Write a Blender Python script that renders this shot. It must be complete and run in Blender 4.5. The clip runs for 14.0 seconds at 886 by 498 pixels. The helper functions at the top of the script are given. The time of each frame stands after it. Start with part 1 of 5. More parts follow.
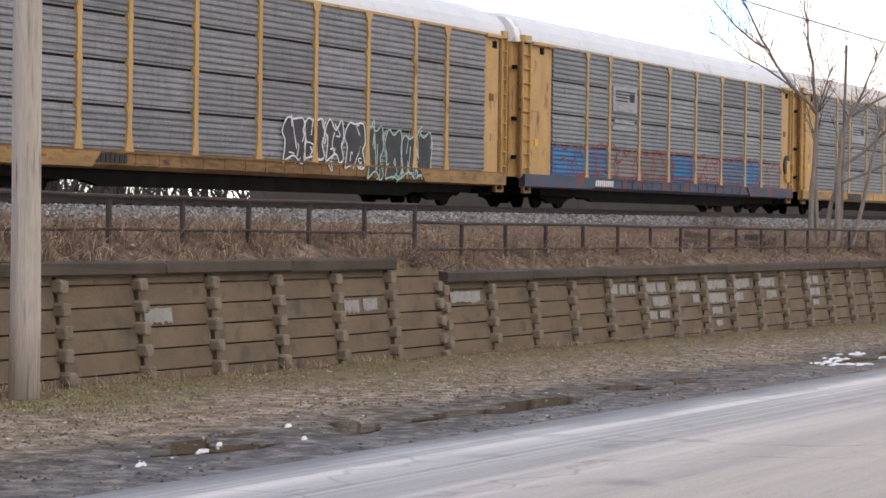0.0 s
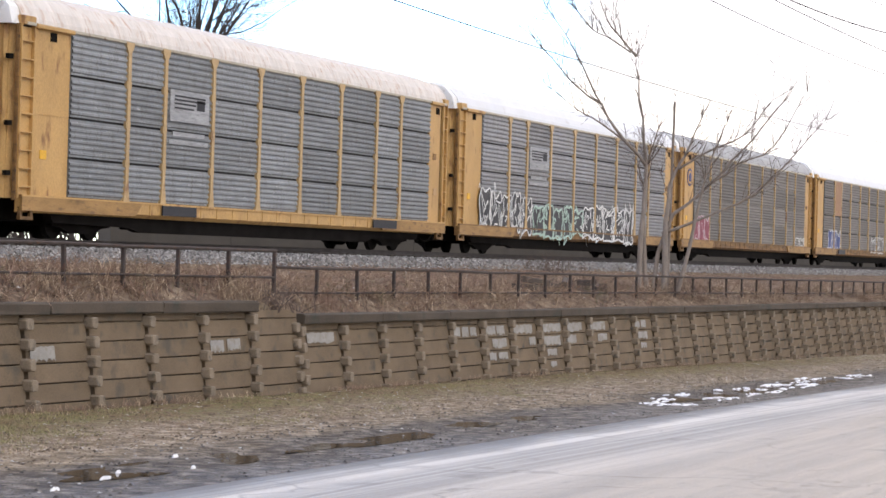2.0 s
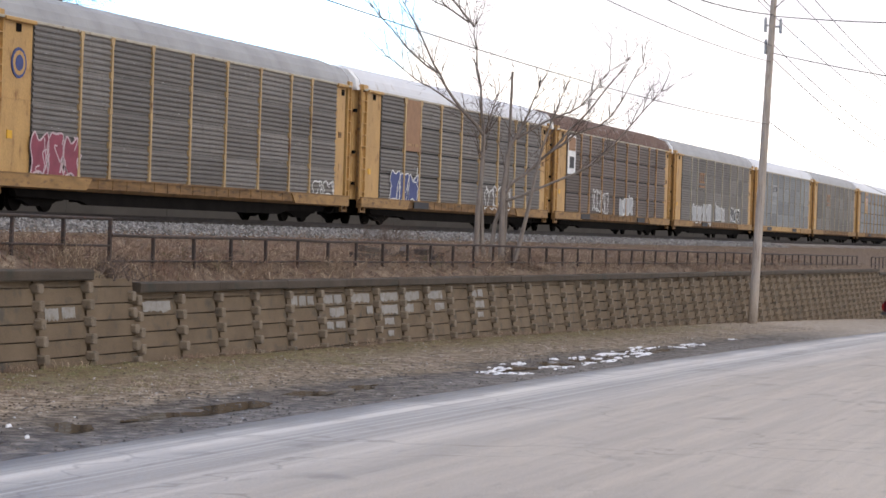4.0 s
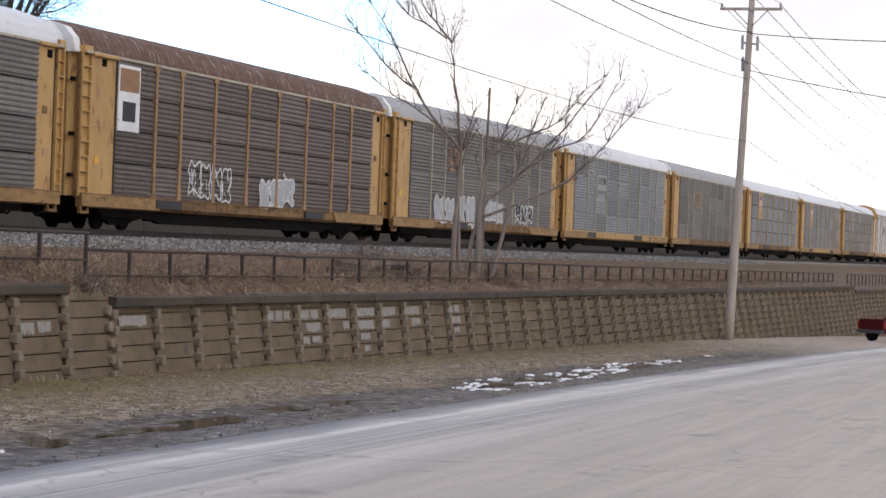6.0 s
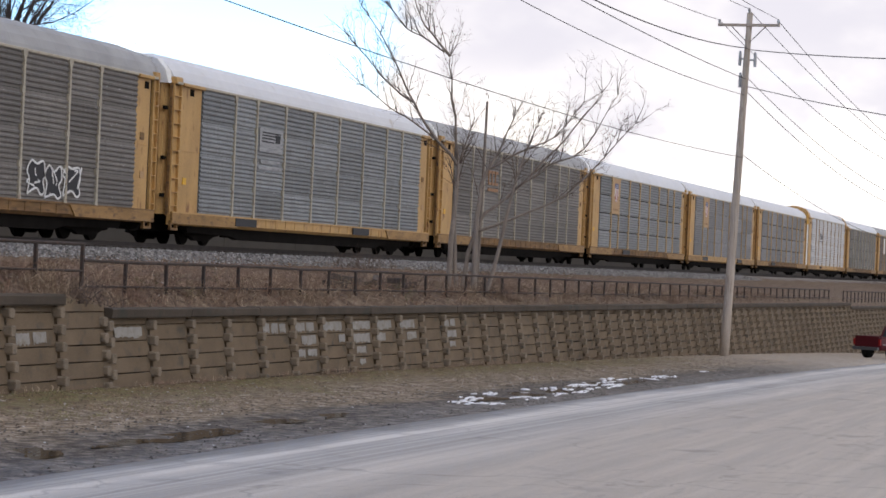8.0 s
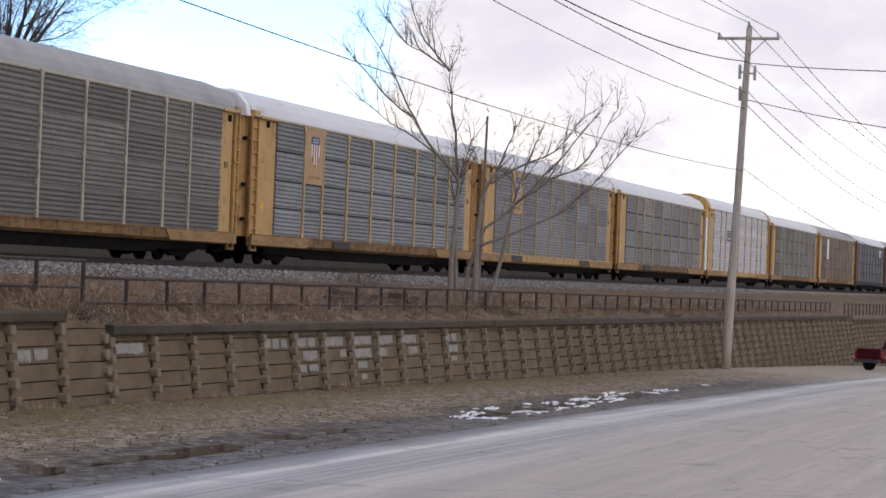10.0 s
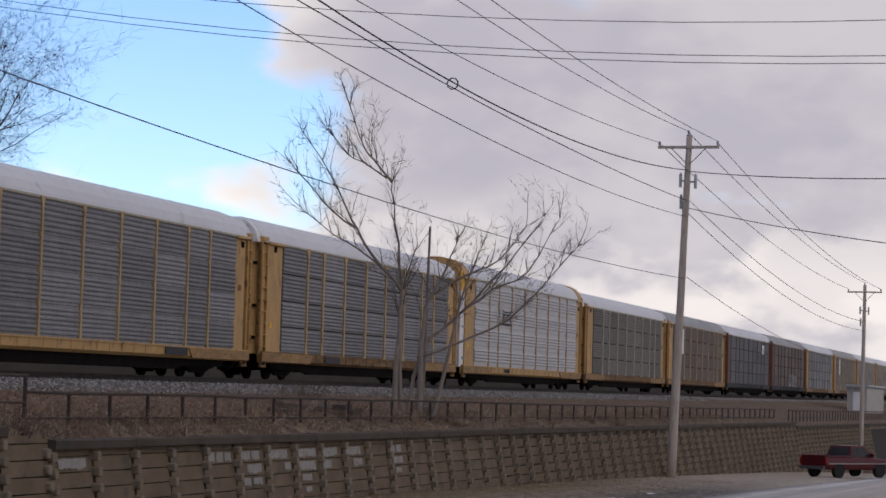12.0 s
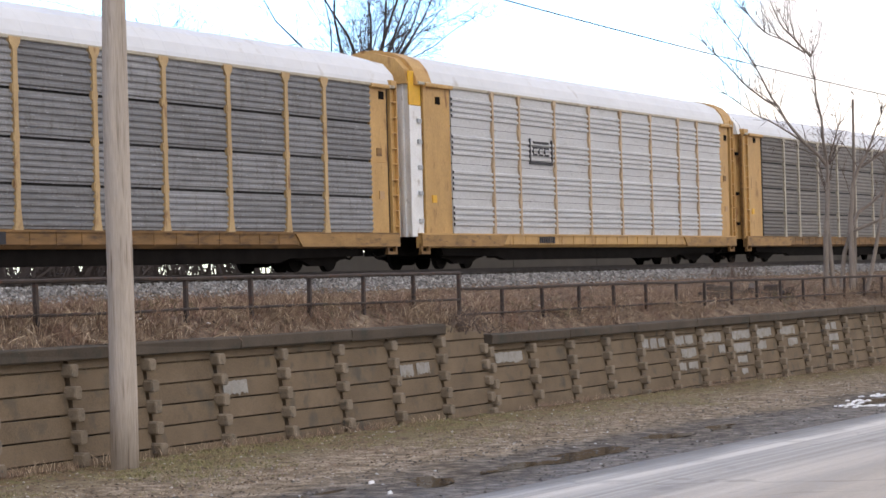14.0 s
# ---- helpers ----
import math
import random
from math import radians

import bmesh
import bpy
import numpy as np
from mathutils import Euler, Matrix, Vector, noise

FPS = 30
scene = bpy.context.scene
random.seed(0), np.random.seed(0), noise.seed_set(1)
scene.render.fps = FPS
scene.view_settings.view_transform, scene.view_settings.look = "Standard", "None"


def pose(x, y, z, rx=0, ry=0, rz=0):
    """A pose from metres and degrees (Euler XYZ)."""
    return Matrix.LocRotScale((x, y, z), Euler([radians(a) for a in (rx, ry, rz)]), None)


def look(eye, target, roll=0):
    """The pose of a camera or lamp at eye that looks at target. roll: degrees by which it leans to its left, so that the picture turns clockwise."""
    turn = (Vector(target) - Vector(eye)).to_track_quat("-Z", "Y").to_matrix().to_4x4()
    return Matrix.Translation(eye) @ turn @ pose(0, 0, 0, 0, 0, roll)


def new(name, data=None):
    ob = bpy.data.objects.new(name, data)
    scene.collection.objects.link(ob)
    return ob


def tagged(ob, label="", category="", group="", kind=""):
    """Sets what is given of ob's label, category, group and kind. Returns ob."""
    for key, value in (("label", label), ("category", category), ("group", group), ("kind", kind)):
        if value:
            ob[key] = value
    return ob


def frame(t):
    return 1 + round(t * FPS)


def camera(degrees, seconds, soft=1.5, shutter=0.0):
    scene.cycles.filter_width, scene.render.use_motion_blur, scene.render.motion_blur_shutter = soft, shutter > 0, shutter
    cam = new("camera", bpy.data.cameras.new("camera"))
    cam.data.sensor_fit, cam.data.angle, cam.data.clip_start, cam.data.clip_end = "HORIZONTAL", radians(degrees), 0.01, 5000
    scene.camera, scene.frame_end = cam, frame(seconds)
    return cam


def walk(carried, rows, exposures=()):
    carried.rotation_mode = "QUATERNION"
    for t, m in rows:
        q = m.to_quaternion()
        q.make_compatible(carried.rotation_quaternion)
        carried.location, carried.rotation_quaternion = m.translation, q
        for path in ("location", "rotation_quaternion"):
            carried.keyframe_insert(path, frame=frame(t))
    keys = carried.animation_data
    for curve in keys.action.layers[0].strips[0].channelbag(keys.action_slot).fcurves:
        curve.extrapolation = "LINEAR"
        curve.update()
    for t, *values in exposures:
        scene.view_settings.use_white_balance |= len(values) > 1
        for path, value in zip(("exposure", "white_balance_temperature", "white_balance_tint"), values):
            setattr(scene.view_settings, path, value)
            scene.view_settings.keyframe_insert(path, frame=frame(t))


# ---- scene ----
# X runs along the railway, away from the eye; Y points across the street to the train; Z up
cam = camera(22.18, 14.0, soft=1.6)
PATH = (
    (0, 2.74, 0.69, 2.40, 26.480, -0.762, 0.741),
    (0.2, 2.78, 0.74, 2.52, 27.900, -0.500, 1.080),
    (0.5, 2.24, 0.48, 2.61, 28.510, -0.323, 0.990),
    (1.0, 0.97, 0.19, 2.59, 27.375, -0.080, 1.056),
    (1.5, 0.00, 0.00, 2.60, 25.818, 0.051, 1.461),
    (2, 0.00, 0.00, 2.60, 22.094, 0.225, 1.609),
    (2.5, 0.00, 0.00, 2.60, 19.447, 0.170, 1.942),
    (3, 0.00, 0.00, 2.60, 18.880, -0.036, 2.244),
    (3.5, 0.00, 0.00, 2.60, 18.676, -0.291, 2.107),
    (4, 0.00, 0.00, 2.60, 17.958, -0.435, 1.844),
    (4.2, 0.00, 0.00, 2.60, 17.651, -0.499, 1.797),
    (6.3, 0.00, 0.00, 2.60, 17.358, 0.048, 2.119),
    (6.5, 0.00, 0.00, 2.60, 17.330, 0.100, 2.150),
    (7, 0.00, 0.00, 2.60, 17.210, 0.201, 2.378),
    (7.5, 0.00, 0.00, 2.60, 17.263, 0.285, 2.496),
    (9.8, 0.00, 0.00, 2.60, 17.353, 0.660, 2.300),
    (10, 0.00, 0.00, 2.60, 17.339, 0.705, 2.215),
    (10.5, 0.00, 0.00, 2.60, 16.960, 0.889, 1.844),
    (11, 0.00, 0.00, 2.60, 16.657, 1.204, 1.910),
    (11.5, 0.00, 0.00, 2.60, 16.535, 1.632, 1.929),
    (12, 0.00, 0.00, 2.60, 15.999, 3.551, 1.581),
    (12.2, 0.00, 0.00, 2.60, 15.942, 3.928, 1.522),
    (12.5, 0.00, 0.00, 2.60, 17.645, 2.347, 1.565),
    (13, 0.00, 0.00, 2.60, 20.487, 0.259, 0.706),
    (13.5, 0.00, 0.00, 2.60, 23.173, 0.137, -0.715),
    (14, 0.00, 0.00, 2.60, 26.724, 0.675, -1.604),
)


def aimed(x, y, z, turn, tilt, roll):
    a, b = radians(turn), radians(tilt)
    way = Vector((math.cos(a) * math.cos(b), math.sin(a) * math.cos(b), math.sin(b)))
    return look((x, y, z), Vector((x, y, z)) + 10 * way, roll)


# seconds, stops, kelvin, tint
EXPOSURES = ((0, 0.12, 6550, 10), (0.3, 0.5, 6550, 10), (1.5, 0.52, 6500, 10), (2.2, 0.34, 6500, 10), (3, 0.05, 6480, 10), (4, 0.0, 6450, 10), (6.5, -0.22, 6400, 10), (7.5, -0.33, 6350, 10), (10, -0.42, 6300, 12),
             (11, -0.57, 6280, 13), (11.5, -0.72, 6260, 14), (12, -1.15, 6230, 15), (12.3, -1.34, 6230, 15), (12.6, -1.28, 6260, 14), (13, -0.66, 6400, 10), (13.5, -0.08, 6500, 10), (14, 0.1, 6550, 10))
walk(cam, [(t, aimed(*row)) for t, *row in PATH], EXPOSURES)

# ---- sky and sun ----
SUN_TURN, SUN_TILT = 250.0, 42.0
world = bpy.data.worlds.new("sky")
scene.world = world
world.use_nodes = True


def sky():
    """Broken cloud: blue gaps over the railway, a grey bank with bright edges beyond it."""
    nt = world.node_tree
    nt.nodes.clear()
    n, link = nt.nodes.new, nt.links.new
    out, bg = n("ShaderNodeOutputWorld"), n("ShaderNodeBackground")
    tex = n("ShaderNodeTexSky")
    tex.sky_type, tex.sun_disc = "NISHITA", False
    tex.sun_elevation, tex.sun_rotation = radians(SUN_TILT), radians(90 - SUN_TURN)
    tex.air_density, tex.dust_density, tex.ozone_density = 1.0, 0.2, 3.0
    co = n("ShaderNodeTexCoord")
    stretch = n("ShaderNodeMapping")
    stretch.inputs["Scale"].default_value = (1.0, 1.0, 1.8)
    stretch.inputs["Location"].default_value = CLOUD_SHIFT
    link(co.outputs["Generated"], stretch.inputs[0])

    def cloud_noise(size, detail):
        node = n("ShaderNodeTexNoise")
        node.inputs["Scale"].default_value, node.inputs["Detail"].default_value = size, detail
        link(stretch.outputs[0], node.inputs["Vector"])
        return node.outputs[0]

    def spread(value, lo, hi, to0=0.0, to1=1.0):
        node = n("ShaderNodeMapRange")
        node.interpolation_type = "SMOOTHSTEP"
        link(value, node.inputs[0])
        for k, v in enumerate((lo, hi, to0, to1)):
            node.inputs[k + 1].default_value = v
        return node.outputs[0]

    def both(a, b, how):
        node = n("ShaderNodeMath")
        node.operation = how
        for k, v in enumerate((a, b)):
            if isinstance(v, float):
                node.inputs[k].default_value = v
            else:
                link(v, node.inputs[k])
        return node.outputs[0]

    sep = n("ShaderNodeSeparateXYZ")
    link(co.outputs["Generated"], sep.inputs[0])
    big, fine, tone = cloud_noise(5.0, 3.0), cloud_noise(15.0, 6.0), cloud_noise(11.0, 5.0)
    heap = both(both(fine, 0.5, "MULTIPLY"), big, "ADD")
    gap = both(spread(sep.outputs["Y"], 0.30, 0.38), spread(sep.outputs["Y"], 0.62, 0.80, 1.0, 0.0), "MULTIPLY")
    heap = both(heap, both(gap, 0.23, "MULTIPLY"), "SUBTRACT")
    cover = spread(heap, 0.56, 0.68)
    ramp = n("ShaderNodeValToRGB")
    e = ramp.color_ramp.elements
    e[0].position, e[0].color = 0.0, (0.97, 0.925, 0.985, 1)
    e[1].position, e[1].color = 1.0, (2.0, 1.86, 1.64, 1)
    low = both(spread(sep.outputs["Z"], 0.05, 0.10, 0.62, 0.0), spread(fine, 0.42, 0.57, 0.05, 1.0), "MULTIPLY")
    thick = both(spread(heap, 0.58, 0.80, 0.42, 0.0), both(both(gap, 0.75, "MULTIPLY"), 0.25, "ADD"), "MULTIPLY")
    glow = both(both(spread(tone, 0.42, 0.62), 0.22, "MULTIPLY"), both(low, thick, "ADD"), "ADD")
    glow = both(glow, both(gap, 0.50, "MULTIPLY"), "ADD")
    link(glow, ramp.inputs[0])
    lift = n("ShaderNodeVectorMath")
    lift.operation = "MULTIPLY"
    lift.inputs[1].default_value = BLUE_GAIN
    link(tex.outputs[0], lift.inputs[0])
    white = n("ShaderNodeVectorMath")
    white.operation = "SCALE"
    link(ramp.outputs[0], white.inputs[0])
    link(spread(sep.outputs["Z"], 0.16, 0.55, 1.16 / 0.15, 0.97 / 0.15), white.inputs[3])
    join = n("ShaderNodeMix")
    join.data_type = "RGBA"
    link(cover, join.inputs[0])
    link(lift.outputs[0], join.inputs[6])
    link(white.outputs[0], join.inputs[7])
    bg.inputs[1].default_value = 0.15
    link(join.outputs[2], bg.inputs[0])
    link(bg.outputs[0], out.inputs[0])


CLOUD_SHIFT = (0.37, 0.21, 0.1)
BLUE_GAIN = (2.15, 2.35, 2.65)
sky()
sun = new("sun", bpy.data.lights.new("sun", "SUN"))
sun.data.energy, sun.data.angle, sun.data.color = 0.5, radians(25), (1.0, 0.95, 0.88)
a, b = radians(SUN_TURN), radians(SUN_TILT)
sun.matrix_world = look((40 + 60 * math.cos(a) * math.cos(b), 20 + 60 * math.sin(a) * math.cos(b), 60 * math.sin(b)), (40, 20, 0))


# ---- materials ----
def node_material(name, rough=0.8, metal=0.0, gloss=0.3):
    m = bpy.data.materials.new(name)
    m.use_nodes = True
    shader = m.node_tree.nodes["Principled BSDF"]
    shader.inputs["Roughness"].default_value, shader.inputs["Metallic"].default_value = rough, metal
    shader.inputs["Specular IOR Level"].default_value = gloss
    return m, m.node_tree, shader


def noise_node(nt, size, detail=4.0, where="Object", stretch=(1, 1, 1), spread=False):
    co = nt.nodes.new("ShaderNodeTexCoord")
    vec = co.outputs[where]
    if spread:
        info, add = nt.nodes.new("ShaderNodeObjectInfo"), nt.nodes.new("ShaderNodeVectorMath")
        add.operation = "MULTIPLY_ADD"
        comb = nt.nodes.new("ShaderNodeCombineXYZ")
        for k in range(3):
            nt.links.new(info.outputs["Random"], comb.inputs[k])
        nt.links.new(comb.outputs[0], add.inputs[0])
        add.inputs[1].default_value = (37.0, 53.0, 71.0)
        nt.links.new(vec, add.inputs[2])
        vec = add.outputs[0]
    mapping = nt.nodes.new("ShaderNodeMapping")
    mapping.inputs["Scale"].default_value = stretch
    nt.links.new(vec, mapping.inputs[0])
    tex = nt.nodes.new("ShaderNodeTexNoise")
    tex.inputs["Scale"].default_value, tex.inputs["Detail"].default_value = size, detail
    nt.links.new(mapping.outputs[0], tex.inputs["Vector"])
    return tex.outputs[0]


def ramp_node(nt, value, stops):
    ramp = nt.nodes.new("ShaderNodeValToRGB")
    el = ramp.color_ramp.elements
    while len(el) < len(stops):
        el.new(0.5)
    for e, (at, c) in zip(el, stops):
        e.position, e.color = at, (*c, 1)
    nt.links.new(value, ramp.inputs[0])
    return ramp.outputs[0]


def mix_node(nt, fac, c1, c2, how="MIX"):
    m = nt.nodes.new("ShaderNodeMix")
    m.data_type, m.blend_type = "RGBA", how
    for slot, v in ((0, fac), (6, c1), (7, c2)):
        if isinstance(v, (int, float)):
            m.inputs[slot].default_value = v
        elif isinstance(v, tuple):
            m.inputs[slot].default_value = (*v, 1)
        else:
            nt.links.new(v, m.inputs[slot])
    return m.outputs[2]


def range_node(nt, value, lo, hi, to0=0.0, to1=1.0):
    r = nt.nodes.new("ShaderNodeMapRange")
    nt.links.new(value, r.inputs[0])
    for k, v in enumerate((lo, hi, to0, to1)):
        r.inputs[k + 1].default_value = v
    return r.outputs[0]


def both_node(nt, v1, v2):
    m = nt.nodes.new("ShaderNodeMath")
    m.operation = "MULTIPLY"
    nt.links.new(v1, m.inputs[0])
    nt.links.new(v2, m.inputs[1])
    return m.outputs[0]


def bump_node(nt, shader, value, strength, distance):
    b = nt.nodes.new("ShaderNodeBump")
    b.inputs["Strength"].default_value, b.inputs["Distance"].default_value = strength, distance
    nt.links.new(value, b.inputs["Height"])
    nt.links.new(b.outputs[0], shader.inputs["Normal"])


def scaled(c, k):
    return tuple(min(1.0, v * k) for v in c)


def worn(name, base, rough=0.8, metal=0.0, size=3.0, grain=40.0, vary=0.35, stretch=(1, 1, 1), stain=None, amount=0.5, bump=0.2, depth=0.01, spread=False, gloss=0.3, speck=0.35):
    """A weathered surface: broad tone changes, fine grain, and stains of another colour."""
    m, nt, sh = node_material(name, rough, metal, gloss)
    broad, fine = noise_node(nt, size, 5, stretch=stretch, spread=spread), noise_node(nt, grain, 3, stretch=stretch, spread=spread)
    col = ramp_node(nt, broad, [(0.3, scaled(base, 1 - vary)), (0.5, base), (0.7, scaled(base, 1 + vary))])
    col = mix_node(nt, speck, col, ramp_node(nt, fine, [(0.3, scaled(base, 0.6)), (0.7, scaled(base, 1.35))]))
    if stain:
        spots = noise_node(nt, size * 2.3, 6, stretch=stretch, spread=spread)
        col = mix_node(nt, range_node(nt, spots, 0.66 - 0.2 * amount, 0.74), col, stain)
    nt.links.new(col, sh.inputs["Base Color"])
    if bump:
        bump_node(nt, sh, fine, bump, depth)
    return m


def corrugated_metal(name, base, scuff=0.5, dirt=(0.10, 0.085, 0.07)):
    """Galvanised side panels: streaked along their length, dirty runs downwards, pale scuffs."""
    m, nt, sh = node_material(name, 0.62, 0.25)
    info = nt.nodes.new("ShaderNodeObjectInfo")
    tone = range_node(nt, info.outputs["Random"], 0, 1, 0.80, 1.18)
    along = noise_node(nt, 2.2, 5, stretch=(0.5, 1, 5), spread=True)
    runs = noise_node(nt, 3.0, 5, stretch=(4, 1, 0.6), spread=True)
    col = ramp_node(nt, along, [(0.25, scaled(base, 0.72)), (0.5, base), (0.75, scaled(base, 1.25))])
    comb = nt.nodes.new("ShaderNodeCombineXYZ")
    for k in range(3):
        nt.links.new(tone, comb.inputs[k])
    col = mix_node(nt, 1.0, col, comb.outputs[0], "MULTIPLY")
    col = mix_node(nt, range_node(nt, runs, 0.5, 0.8, 0.0, 0.55), col, dirt)
    marks = noise_node(nt, 5.0, 6, stretch=(0.8, 1, 9), spread=True)
    col = mix_node(nt, range_node(nt, marks, 0.70 - 0.04 * scuff, 0.78 - 0.04 * scuff, 0.0, 0.75), col, (0.62, 0.63, 0.64))
    scrape = noise_node(nt, 2.6, 3, stretch=(0.9, 1, 16), spread=True)
    col = mix_node(nt, range_node(nt, scrape, 0.745 - 0.03 * scuff, 0.77 - 0.03 * scuff, 0.0, 0.8), col, (0.66, 0.66, 0.65))
    nt.links.new(col, sh.inputs["Base Color"])
    nt.links.new(range_node(nt, along, 0.2, 0.8, 0.5, 0.8), sh.inputs["Roughness"])
    return m


def plain(name, base, rough=0.6, metal=0.0):
    return worn(name, base, rough, metal, size=4.0, vary=0.15, bump=0)


YELLOW = worn("yellow_car_paint", (0.49, 0.298, 0.108), 0.55, size=1.6, vary=0.18, stretch=(1, 1, 0.4), stain=(0.20, 0.09, 0.035), amount=0.35, bump=0.05, spread=True)
TAN = worn("faded_tan_paint", (0.46, 0.32, 0.16), 0.6, size=1.8, vary=0.2, stretch=(1, 1, 0.4), stain=(0.2, 0.1, 0.05), amount=0.3, bump=0.05, spread=True)
ORANGE_TAN = worn("rusty_orange_paint", (0.36, 0.22, 0.11), 0.7, size=1.8, vary=0.25, stretch=(1, 1, 0.4), stain=(0.10, 0.045, 0.025), amount=0.6, bump=0.05, spread=True)
PALE_TAN = worn("pale_galvanised_post", (0.42, 0.38, 0.30), 0.6, size=1.8, vary=0.2, stain=(0.2, 0.13, 0.08), amount=0.3, bump=0.05, spread=True)
PINK_TAN = worn("faded_pinkish_post_paint", (0.50, 0.37, 0.24), 0.6, size=1.8, vary=0.15, stain=(0.25, 0.15, 0.08), amount=0.3, bump=0.05, spread=True)
MAROON = worn("maroon_car_paint", (0.13, 0.05, 0.045), 0.6, size=1.6, vary=0.2, bump=0.05, spread=True)
SILL_DIRTY = worn("grimy_sill_paint", (0.21, 0.118, 0.046), 0.7, size=1.4, vary=0.45, stretch=(0.6, 1, 3), stain=(0.07, 0.045, 0.03), amount=0.8, bump=0.1, spread=True)
SILL_END = worn("scuffed_end_sill_paint", (0.31, 0.182, 0.068), 0.65, size=1.6, vary=0.38, stretch=(0.7, 1, 2), stain=(0.12, 0.07, 0.04), amount=0.6, bump=0.05, spread=True)
SILL_BLACK = worn("black_sill_paint", (0.03, 0.03, 0.033), 0.7, size=1.5, vary=0.4, bump=0.1, spread=True)
# grime colour with the shade under the cars mixed in, near black
GRIME_AND_SHADE = worn("underframe_grime_and_shade", (0.011, 0.0095, 0.0085), 0.95, size=2.0, vary=0.4, bump=0.2, spread=True, gloss=0.04)
WHITE_ROOF = worn("white_roof_paint", (0.66, 0.67, 0.69), 0.5, size=0.6, grain=3, vary=0.05, stain=(0.52, 0.50, 0.48), amount=0.15, bump=0, spread=True, speck=0.06)
GREY_ROOF = worn("grey_roof_metal", (0.33, 0.33, 0.33), 0.55, 0.1, size=0.8, vary=0.15, bump=0, spread=True, speck=0.1)
RUST_ROOF = worn("rusted_roof", (0.13, 0.075, 0.055), 0.8, size=1.0, vary=0.35, stretch=(6, 1, 1), stain=(0.5, 0.48, 0.46), amount=0.35, bump=0.1, spread=True)
STAINED_ROOF = worn("stained_white_roof", (0.62, 0.57, 0.52), 0.6, size=1.0, vary=0.15, stretch=(5, 1, 1), stain=(0.42, 0.25, 0.15), amount=0.45, bump=0.03, spread=True)
# solid core; its near-black colour stands in for shade behind the panel joints
DARK_CORE = plain("car_interior_shade", (0.03, 0.03, 0.03), 0.9)
GREY_PANEL = corrugated_metal("grey_side_panel", (0.25, 0.25, 0.255), 0.9)
BLUE_PANEL = corrugated_metal("bluish_side_panel", (0.245, 0.256, 0.262), 0.9)
WARM_PANEL = corrugated_metal("brownish_side_panel", (0.19, 0.177, 0.162), 0.45)
RUST_PANEL = corrugated_metal("rust_stained_side_panel", (0.16, 0.135, 0.12), 0.6, (0.07, 0.035, 0.02))
LIGHT_PANEL = worn("pale_side_panel", (0.53, 0.53, 0.53), 0.55, 0.15, size=0.9, grain=14, vary=0.08, stretch=(0.6, 1, 3), stain=(0.40, 0.40, 0.40), amount=0.3, bump=0, spread=True)
DARK_PANEL = corrugated_metal("dark_side_panel", (0.14, 0.14, 0.145), 0.2)
STEEL = worn("rail_steel", (0.062, 0.052, 0.047), 0.75, 0.1, size=2, bump=0.05)
TIE_WOOD = worn("tie_wood", (0.06, 0.05, 0.042), 0.9, size=3)
FENCE_STEEL = worn("rusted_fence_paint", (0.055, 0.042, 0.036), 0.8, size=4, vary=0.4, stain=(0.10, 0.05, 0.03), amount=0.5, spread=True)
CONCRETE = worn("weathered_crib_concrete", (0.160, 0.118, 0.076), 0.9, size=1.1, grain=45, vary=0.28, stain=(0.09, 0.078, 0.06), amount=0.55, bump=0.35, depth=0.012, spread=True)
HEADER_STONE = worn("grey_header_concrete", (0.215, 0.173, 0.126), 0.9, size=3, grain=45, vary=0.3, stain=(0.08, 0.075, 0.065), amount=0.5, bump=0.35, depth=0.012, spread=True)
COPING_STONE = worn("dark_coping_concrete", (0.078, 0.062, 0.047), 0.95, size=1.2, grain=40, vary=0.3, stain=(0.05, 0.05, 0.04), amount=0.6, bump=0.4, depth=0.015, spread=True)
WHITE_PATCH = worn("white_paint_patch", (0.29, 0.275, 0.25), 0.8, size=3, vary=0.2, stain=(0.22, 0.185, 0.14), amount=0.7, bump=0.1, spread=True)
POLE_WOOD = worn("grey_pole_wood", (0.43, 0.37, 0.31), 0.9, size=3, grain=30, vary=0.22, stretch=(3, 3, 0.15), stain=(0.17, 0.13, 0.10), amount=0.45, bump=0.4, depth=0.01)


